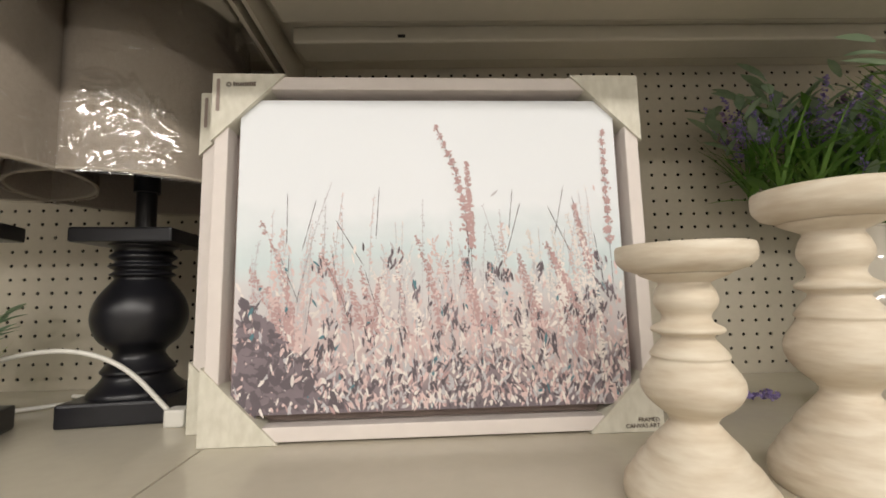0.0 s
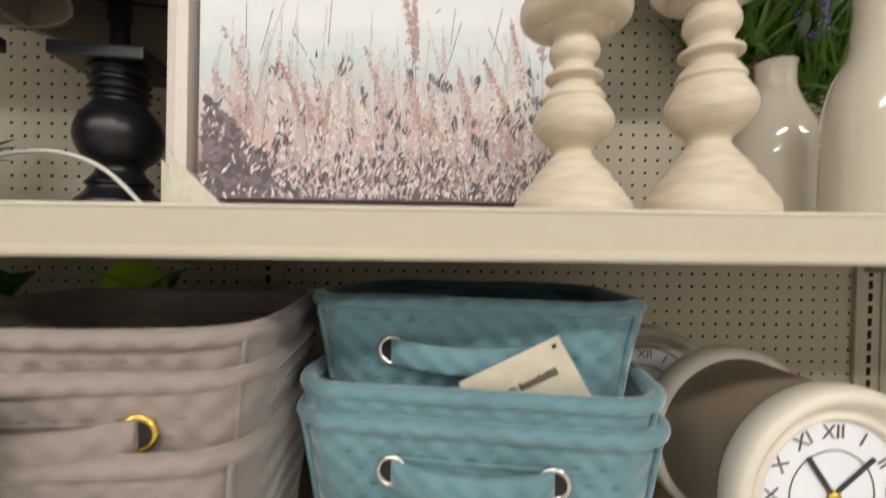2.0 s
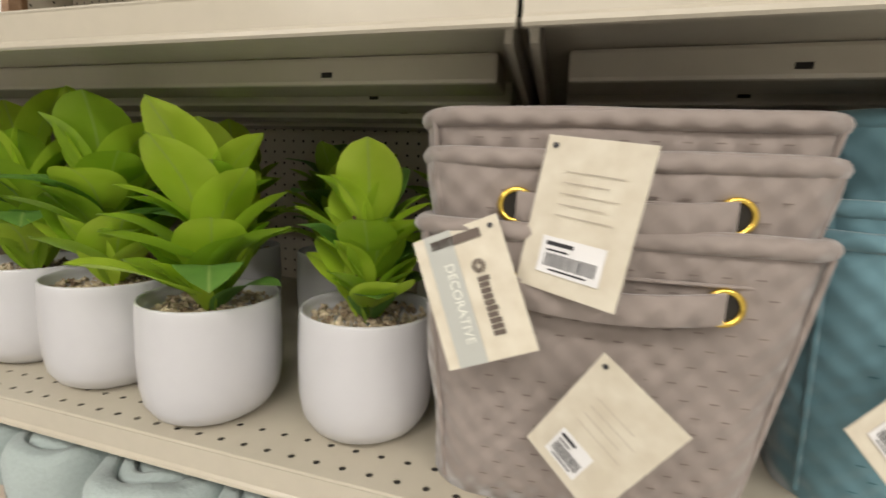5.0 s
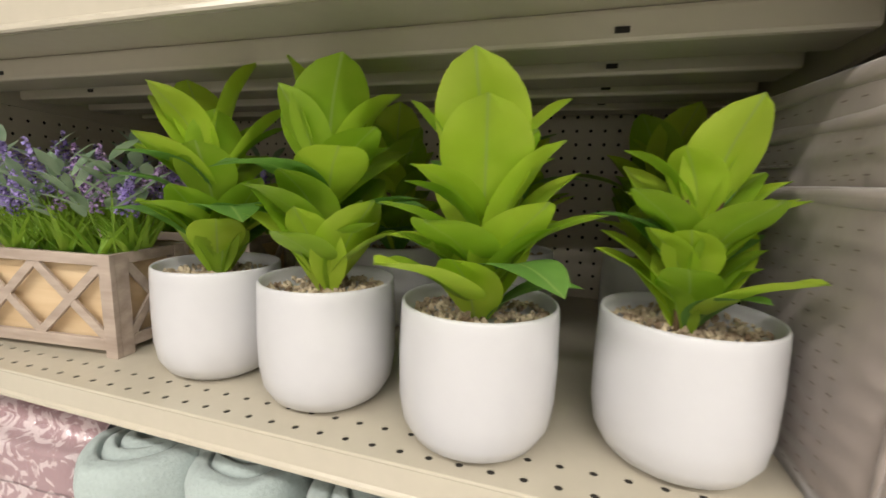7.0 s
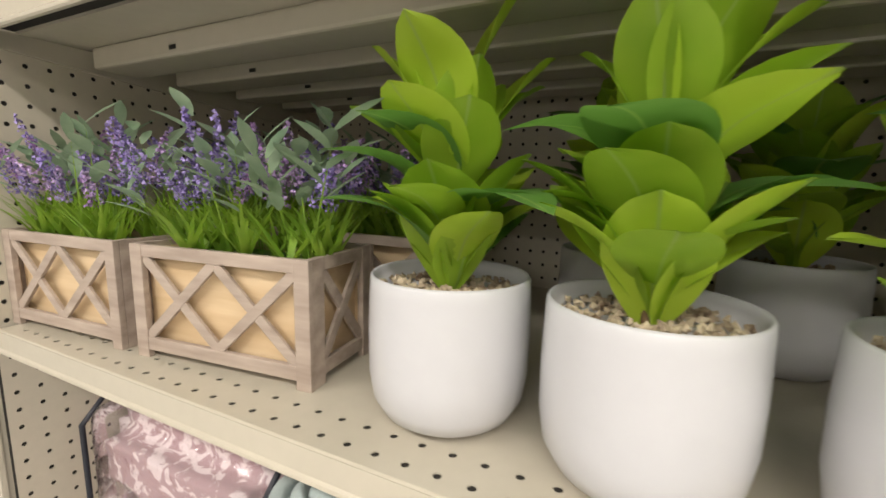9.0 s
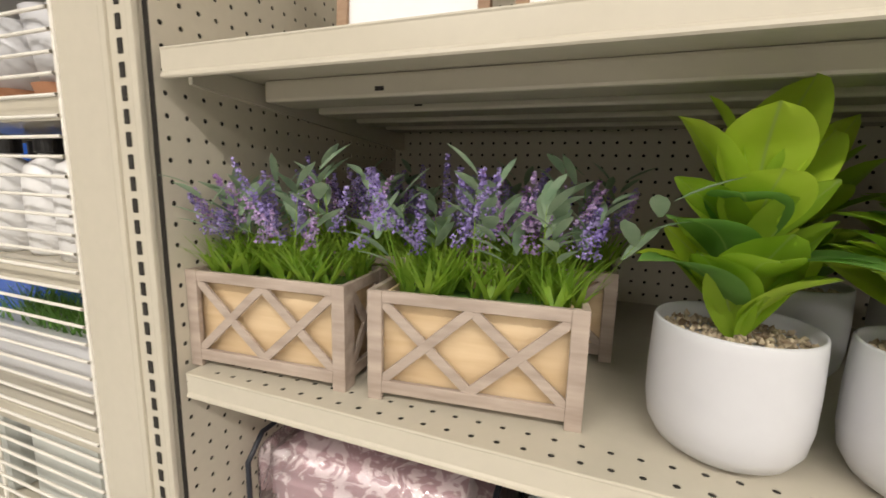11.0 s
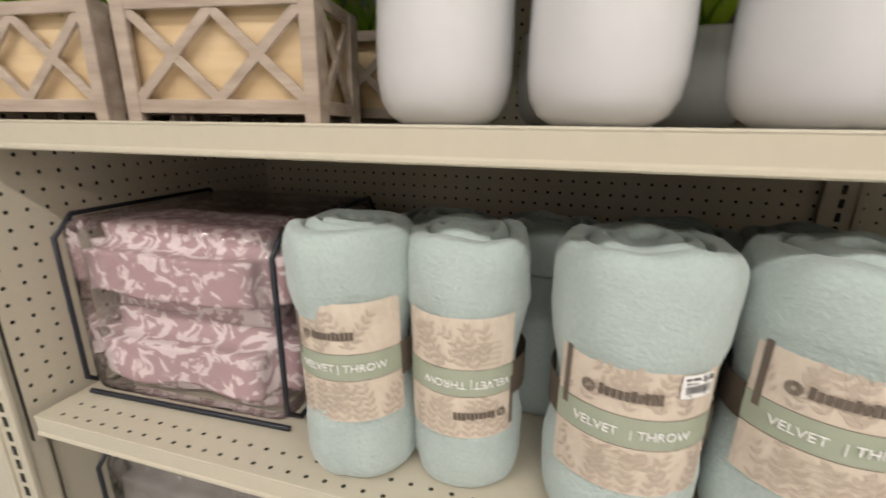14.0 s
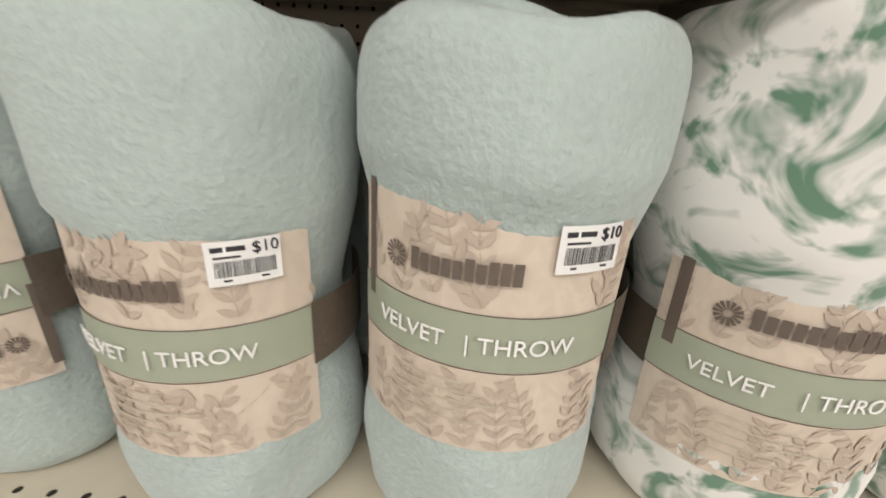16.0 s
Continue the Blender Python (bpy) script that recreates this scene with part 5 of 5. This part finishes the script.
def vase(m, r, h, label, neck=0.43):
    o = thing("ceramic_vase", m, label, "vase", "glossy ivory vases")
    p = [(0.80, 0.0), (0.93, 0.004), (1.0, 0.04), (1.0, 0.3), (0.98, 0.48), (0.86, 0.62), (0.62, 0.74), (neck + 0.03, 0.84), (neck, 0.92), (neck + 0.01, 0.985), (neck - 0.01, 1.0), (neck - 0.05, 0.99), (neck - 0.06, 0.9), (0.3, 0.8)]
    part("body", lathe([(0, 0)] + smooth_profile([(a * r, b * h) for a, b in p], 5) + [(0, 0.8 * h)], 56), M["vase"], o, smooth=True)
    tube([((neck - 0.005) * r * math.cos(2 * math.pi * i / 40), (neck - 0.005) * r * math.sin(2 * math.pi * i / 40), h * 0.996) for i in range(40)], 0.0022, M["vase"], "mouth_rim", o, cyclic=True)
    return o


vase(pose(0.81, 0.19, 1.38), 0.056, 0.258, "tall glossy ivory ceramic vase", 0.55)
vase(pose(0.805, 0.337, 1.38), 0.056, 0.236, "glossy ivory ceramic bottle vase")
vase(pose(1.02, 0.45, 1.38), 0.058, 0.215, "glossy ivory ceramic bottle vase behind the others")


def bush(m, seed, w, d, label, lav, stem=0.09):
    o = thing("artificial_plant", m, label, "artificial plant")
    rng = random.Random(seed)
    part("stem_block", lathe([(0, 0), (0.006, 0), (0.006, stem), (0, stem)], 16), M["leaf_deep"], o)
    greenery(o, w, d, stem - 0.03, rng, nb=26, nl=lav, ns=lav, high=1.45, grass_len=(0.06, 0.12), green="grass_deep")
    big = Soup()
    for i in range(240):
        a, e = rng.uniform(0, 6.28), rng.uniform(0.2, 1.1)
        p = Vector((rng.uniform(-w / 2, w / 2), rng.uniform(-d / 2, d / 2), stem + rng.uniform(-0.05, 0.09)))
        big.blade(p, (math.cos(a), math.sin(a), e), rng.uniform(0.035, 0.07), rng.uniform(0.007, 0.013), rng.uniform(0.005, 0.03), taper=False)
    big.out("foliage", M["leaf_deep"] if lav > 5 else M["grass_deep"], o, "fresh green pointed leaves")
    return o


bush(pose(0.81, 0.19, 1.595), 3, 0.07, 0.06, "bushy green artificial plant in the tall ivory vase", 2)
bush(pose(0.925, 0.475, 1.38), 4, 0.28, 0.09, "artificial lavender and green leaves behind the vases", 48, 0.34)
bush(pose(1.02, 0.45, 1.56), 5, 0.12, 0.09, "artificial lavender and green leaves in the vase", 22)
sp = thing("lavender_sprig", pose(0.665, 0.386, 1.384, 0, 0, 0), "loose purple lavender sprig lying on the shelf", "flower sprig")
sl = Soup()
rg = random.Random(8)
for i in range(160):
    t = rg.random()
    sl.tuft((-0.04 + 0.09 * t, rg.gauss(0, 0.004), 0.006 + abs(rg.gauss(0, 0.004))), 0.003, rg)
sl.out("petals", M["lavender"], sp)


# ---- table lamps ----
def table_lamp(m, label):
    o = thing("table_lamp", m, label, "table lamp", "black table lamps")
    part("plinth", box((-0.068, -0.068, 0), (0.068, 0.068, 0.03), 0.004), M["black_lamp"], o)
    p = [(0.062, 0.03), (0.060, 0.036), (0.050, 0.045), (0.044, 0.055), (0.048, 0.060), (0.044, 0.066), (0.036, 0.075), (0.033, 0.083), (0.038, 0.090), (0.052, 0.102), (0.061, 0.122), (0.062, 0.140), (0.056, 0.158), (0.044, 0.175), (0.036, 0.186), (0.043, 0.191), (0.036, 0.197), (0.045, 0.203), (0.036, 0.209), (0.044, 0.216), (0.038, 0.224), (0.046, 0.232)]
    part("turned_column", lathe([(0, 0.03)] + smooth_profile(p, 4) + [(0, 0.232)], 48), M["black_lamp"], o, smooth=True)
    part("cap", box((-0.066, -0.066, 0.2325), (0.066, 0.066, 0.252), 0.003), M["black_lamp"], o)
    part("stem", lathe([(0, 0.252), (0.014, 0.252), (0.014, 0.31), (0.018, 0.31), (0.018, 0.35), (0, 0.35)], 24), M["black_lamp"], o)
    shade = part("shade", lathe([(0.158, 0.305), (0.136, 0.555), (0.133, 0.555), (0.155, 0.3055)], 64), M["shade"], o, "taupe burlap drum shade", smooth=True)
    for z, r in ((0.305, 0.158), (0.555, 0.136)):
        tube([(r * math.cos(a), r * math.sin(a), z) for a in [2 * math.pi * i / 48 for i in range(48)]], 0.0022, M["shade_in"], "rim", shade, cyclic=True)
    part("spider", box((-0.118, -0.002, 0.338), (0.118, 0.002, 0.342)), M["black_lamp"], o)
    bm = lathe([(0.1605, 0.30), (0.1605, 0.32), (0.151, 0.43), (0.140, 0.558), (0.122, 0.561)], 64)
    for v in bm.verts:
        v.co.x *= 1 + 0.02 * noise.noise(v.co * 22)
        v.co.y *= 1 + 0.02 * noise.noise(v.co * 22 + Vector((5, 0, 0)))
    part("plastic_wrap", bm, M["shade_film"], o, "clear shiny plastic wrap on the shade", smooth=True).visible_shadow = False
    return o


table_lamp(pose(-0.172, 0.430, 1.38, 0, 0, 8) @ Matrix.Diagonal((0.95, 0.95, 1.02, 1)), "black turned table lamp with a wrapped taupe drum shade")
table_lamp(pose(-0.325, 0.29, 1.38, 0, 0, 20) @ Matrix.Diagonal((0.95, 0.95, 1.02, 1)), "black table lamp with a wrapped drum shade at the front")
cd = thing("lamp_cord", pose(-0.04, 0.085, 1.38), "white lamp cord that arches over the shelf", "cord")
tube([(-0.40, 0.30, 0.004), (-0.34, 0.27, 0.06), (-0.22, 0.265, 0.105), (-0.13, 0.27, 0.095), (-0.08, 0.275, 0.06), (-0.045, 0.28, 0.012), (-0.035, 0.282, 0.006)], 0.0032, M["cord"], "cable", cd)
tube([(-0.40, 0.30, 0.004), (-0.28, 0.38, 0.004), (-0.2, 0.42, 0.004), (-0.3, 0.44, 0.004)], 0.0032, M["cord"], "cable", cd)
part("plug", box((-0.050, 0.270, 0.0), (-0.024, 0.294, 0.022), 0.003), M["cord"], cd, "white plug")
sprig = thing("lavender_bunch", pose(-0.50, 0.48, 1.38), "grey-green artificial sprigs beside the lamps", "artificial plant")
part("stem_block", lathe([(0, 0), (0.03, 0), (0.03, 0.03), (0, 0.03)], 16), M["leaf_deep"], sprig)
greenery(sprig, 0.08, 0.05, 0.03, random.Random(12), nb=6, nl=4, ns=10, high=1.0)


# ---- picture frames on the canvas shelf ----
def photo_frame(m, w, h, label):
    o = thing("photo_frame", m, label, "photo frame")
    for lo, hi in (((0, 0, 0), (0.014, 0.014, h)), ((w - 0.014, 0, 0), (w, 0.014, h)), ((0.014, 0, 0), (w - 0.014, 0.014, 0.014)), ((0.014, 0, h - 0.014), (w - 0.014, 0.014, h))):
        part("frame_side", box(lo, hi, 0.001), M["photo_wood"], o)
    part("paper", box((0.014, 0.006, 0.014), (w - 0.014, 0.008, h - 0.014)), M["white_label"], o, "pale insert sheet")
    part("easel_back", box((0.016, 0.009, 0.004), (w - 0.016, 0.03, h * 0.6), 0.002), M["board"], o)
    return o


photo_frame(pose(-1.06, 0.12, 1.381, -4, 0, 4), 0.19, 0.24, "brown wooden photo frame with a pale insert")
photo_frame(pose(-0.84, 0.12, 1.381, -4, 0, -2), 0.19, 0.24, "brown wooden photo frame with a pale insert")


# ---- drum clocks ----
def drum_clock(m, label):
    o = thing("mantel_clock", m, label, "clock", "drum clocks")
    r, d, zc = 0.094, 0.13, 0.152
    turn = Matrix.Translation((0, 0, zc)) @ pose(0, 0, 0, 90)
    def turned(name, prof, mat, lab="", parent=o, sm=True):
        bm = lathe(prof, 64)
        bmesh.ops.transform(bm, matrix=turn, verts=bm.verts)
        return part(name, bm, mat, parent, lab, smooth=sm)
    turned("drum", [(0, -d), (r * 0.9, -d), (r * 0.9, 0.0), (0, 0)], M["clock_side"], "taupe painted drum", sm=False)
    rim = [(0.66, 0.004), (0.70, 0.010), (0.72, 0.010), (0.74, 0.007), (0.80, 0.009), (0.86, 0.018), (0.93, 0.021), (0.99, 0.016), (1.0, 0.008), (0.99, -0.004), (0.94, -0.010), (0.90, -0.010)]
    turned("front_rim", [(a * r, b) for a, b in rim], M["clock_rim"], "ivory moulded rim")
    turned("back_rim", [(0.90 * r, -d + 0.03), (0.96 * r, -d + 0.03), (1.0 * r, -d + 0.022), (1.0 * r, -d + 0.006), (0.96 * r, -d), (0.88 * r, -d - 0.001)], M["clock_rim"], "ivory moulded rim")
    face = turned("dial", [(0, 0.0045), (0.70 * r, 0.0045), (0.70 * r, 0.002), (0, 0.002)], M["clock_face"], "white clock face", sm=False)
    num = ("XII", "I", "II", "III", "IIII", "V", "VI", "VII", "VIII", "IX", "X", "XI")
    for i, t in enumerate(num):
        a = 360 / 12 * i
        words(t, 0.017, M["brown_print"], "numeral", face, turn @ pose(0, 0, 0.005, 0, 0, -a) @ Matrix.Translation((0, r * 0.56, 0)), align="CENTER")
    tube([tuple(turn @ Vector((0.40 * r * math.cos(2 * math.pi * i / 48), 0.40 * r * math.sin(2 * math.pi * i / 48), 0.005))) for i in range(48)], 0.0005, M["brown_print"], "ring_line", face, cyclic=True)
    for a, ln, w in ((35, 0.42, 0.0022), (-50, 0.50, 0.0018)):
        bm = box((-w, -0.008, 0.0055), (w, ln * r, 0.0065))
        bmesh.ops.transform(bm, matrix=turn @ pose(0, 0, 0, 0, 0, a), verts=bm.verts)
        part("clock_pointer", bm, M["black_ink"], face)
    turned("pivot", [(0, 0.009), (0.0045, 0.009), (0.0045, 0.0055), (0, 0.0055)], M["gold"], parent=face)
    part("base", box((-0.10, -0.012, 0.0), (0.10, d + 0.012, 0.028), 0.006), M["clock_base"], o, "brown wooden base")
    part("base", box((-0.08, -0.004, 0.0282), (0.08, d + 0.004, 0.05), 0.008), M["clock_rim"], o, "ivory moulded step")
    bm = box((-0.05, 0.008, 0.0502), (0.05, d - 0.008, 0.078), 0.006)
    part("neck", bm, M["clock_base"], o)
    return o


drum_clock(pose(0.655, 0.088, 1.0, 0, 0, 2), "ivory and taupe drum clock with roman numerals")
drum_clock(pose(0.62, 0.33, 1.0, 0, 0, -6), "ivory and taupe drum clock behind another clock")


# ---- end of the run: wire panel and its display ----
wp = thing("wire_panel", pose(-1.95, -0.005, 0), "white wire grid panel at the end of the shelving", "wire panel")
first = None
for i in range(82):
    z = -0.06 + i * 0.0254
    if first is None:
        first = tube([(0, 0, 0), (0.565, 0, 0)], 0.0024, M["wire"], "wire", wp)
        first.location = (0, 0, z)
    else:
        s = new("wire", first.data)
        s.parent = wp
        s.location = (0, 0, z)
for x in (0.0, 0.21, 0.28, 0.564):
    tube([(x, 0.0052, -0.14), (x, 0.0052, 2.05)], 0.003, M["wire"], "upright_wire", wp)
END_Z = (1.345, 1.104, 0.846, 0.604, 0.2)
for z in END_Z:
    s = thing("end_shelf", pose(-1.98, 0.02, z), "cream steel shelf of the end display", "shelf", "end display shelves")
    part("deck", box((0, 0, -0.035), (0.59, 0.9, 0.0), 0.003), M["cream"], s)
    part("lip", box((-0.006, -0.002, -0.045), (0.004, 0.902, -0.005), 0.002), M["cream"], s)
tagged(part("end_back", box((-1.388, 0.031, FLOOR), (-1.386, 0.92, 2.12)), M["peg"]), "cream back of the end display", "panel", kind="structure")


def bottle(m, label):
    o = thing("bottle", m, label, "bottle", "bottles on the end display")
    part("body", lathe([(0, 0), (0.036, 0), (0.04, 0.006), (0.04, 0.12), (0.034, 0.145), (0.016, 0.158), (0.016, 0.165), (0, 0.165)], 32), M["bottle"], o, smooth=True)
    part("cap", lathe([(0, 0.1655), (0.02, 0.1655), (0.02, 0.195), (0, 0.195)], 24), M["black"], o, "black cap")


for bx, by in ((-1.90, 0.09), (-1.80, 0.07), (-1.70, 0.08), (-1.60, 0.09), (-1.5, 0.08), (-1.85, 0.2), (-1.75, 0.2), (-1.62, 0.22)):
    bottle(pose(bx, by, END_Z[1]), "white bottle with a black cap")
for bx in (-1.88, -1.72, -1.56):
    o = thing("flower_pot", pose(bx, 0.12, END_Z[0]), "white pot on a terracotta saucer", "flower pot", "pots on the end display")
    part("saucer", lathe([(0, 0), (0.05, 0), (0.058, 0.03), (0, 0.03)], 32), M["terracotta"], o, "terracotta saucer")
    part("pot", lathe([(0, 0.0305), (0.045, 0.0305), (0.062, 0.14), (0.056, 0.14), (0.05, 0.10), (0, 0.10)], 32), M["white_pot"], o, smooth=True)
o = thing("trough_planter", pose(-1.72, 0.15, END_Z[2]), "white trough with artificial grass", "planter")
part("trough", box((-0.19, -0.07, 0), (0.19, 0.07, 0.10), 0.006), M["white_pot"], o)
gg = Soup()
rg = random.Random(21)
for i in range(420):
    a = rg.uniform(0, 6.28)
    gg.blade((rg.uniform(-0.17, 0.17), rg.uniform(-0.05, 0.05), 0.10), (math.cos(a) * 0.5, math.sin(a) * 0.5, 1), rg.uniform(0.05, 0.10), 0.004, 0.015)
gg.out("grass", M["leaf_deep"], o)
for bx, w in ((-1.86, 0.16), (-1.60, 0.2)):
    canister = part("storage_canister", box((bx - w / 2, 0.05, END_Z[3]), (bx + w / 2, 0.25, END_Z[3] + 0.19), 0.02), M["tag_band"])
    tagged(canister, "pale grey storage canister on the end display", "canister", "canisters")

# ---- far side of the store ----
ta = thing("display_table", pose(-2.95, 0.75, FLOOR), "black display table with a patterned top", "table")
part("tabletop", box((-0.5, -0.7, 0.50), (0.5, 0.9, 0.56), 0.008), M["black"], ta)
part("cloth", box((-0.47, -0.66, 0.561), (0.47, 0.86, 0.575), 0.004), M["roll"], ta)
part("drawer_front", box((0.4, -0.66, 0.18), (0.49, 0.86, 0.49), 0.005), M["black"], ta)
part("drawer_pull", box((0.492, -0.3, 0.40), (0.50, 0.1, 0.415), 0.003), M["nickel"], ta)
for x in (-0.46, 0.46):
    for y in (-0.64, 0.84):
        part("leg", box((x - 0.03, y - 0.03, 0), (x + 0.03, y + 0.03, 0.499)), M["black"], ta)
sg = thing("sale_sign", pose(-2.63, 0.245, 0.52, 0, 0, 62), "white sale card with a red border and 50 percent", "sign")
part("card", box((-0.085, 0, -0.055), (0.085, 0.004, 0.055), 0.002), M["sign_red"], sg)
part("sheet", box((-0.055, -0.0015, -0.048), (0.08, 0.0005, 0.04)), M["white_label"], sg)
words("50%", 0.066, M["black_ink"], "lettering", sg, Matrix.Translation((-0.048, -0.002, -0.004)) @ UP)
part("holder", box((-0.02, 0.005, -0.11), (0.02, 0.012, 0.0)), M["nickel"], sg)
for i, (x, y, r, h, mt, lb, nm) in enumerate(((-3.32, 0.30, 0.075, 1.05, "roll", "grey rug rolled and standing upright", "rolled_rug"), (-3.22, 0.40, 0.06, 1.1, "roll", "grey rug rolled and standing upright", "rolled_rug"), (-2.95, 0.22, 0.05, 0.55, "board", "brown wooden bat-like board standing upright", "wooden_post"))):
    o = thing(nm, pose(x, y, 0.426, 4, -6, 0), lb, "rug" if i < 2 else "board")
    part("roll", lathe([(0, 0), (r, 0), (r, h), (r * 0.7, h), (r * 0.6, h - 0.02), (0, h - 0.02)], 24), M[mt], o)
for x, y, h in ((-3.6, 1.05, 1.9), (-2.28, 0.42, 1.55)):
    o = thing("plastic_drum", pose(x, y, FLOOR), "tall blue plastic bin", "bin", "blue bins")
    part("body", lathe([(0, 0), (0.2, 0), (0.23, h), (0.2, h), (0.19, 0.1), (0, 0.1)], 32), M["blue"], o, smooth=True)
bk = thing("wall_shelving", pose(-4.2, 3.0, FLOOR), "far white shelving with pale stock", "shelving")
for i in range(6):
    part("deck", box((-1.6, 0, 0.25 + 0.45 * i), (2.2, 0.5, 0.28 + 0.45 * i), 0.004), M["cream"], bk)
for x in (-1.6, 0.3, 2.17):
    part("upright", box((x, 0.44, 0), (x + 0.03, 0.5, 2.9)), M["cream"], bk)
part("back", box((-1.6, 0.5, 0), (2.2, 0.52, 2.9)), M["wall"], bk)
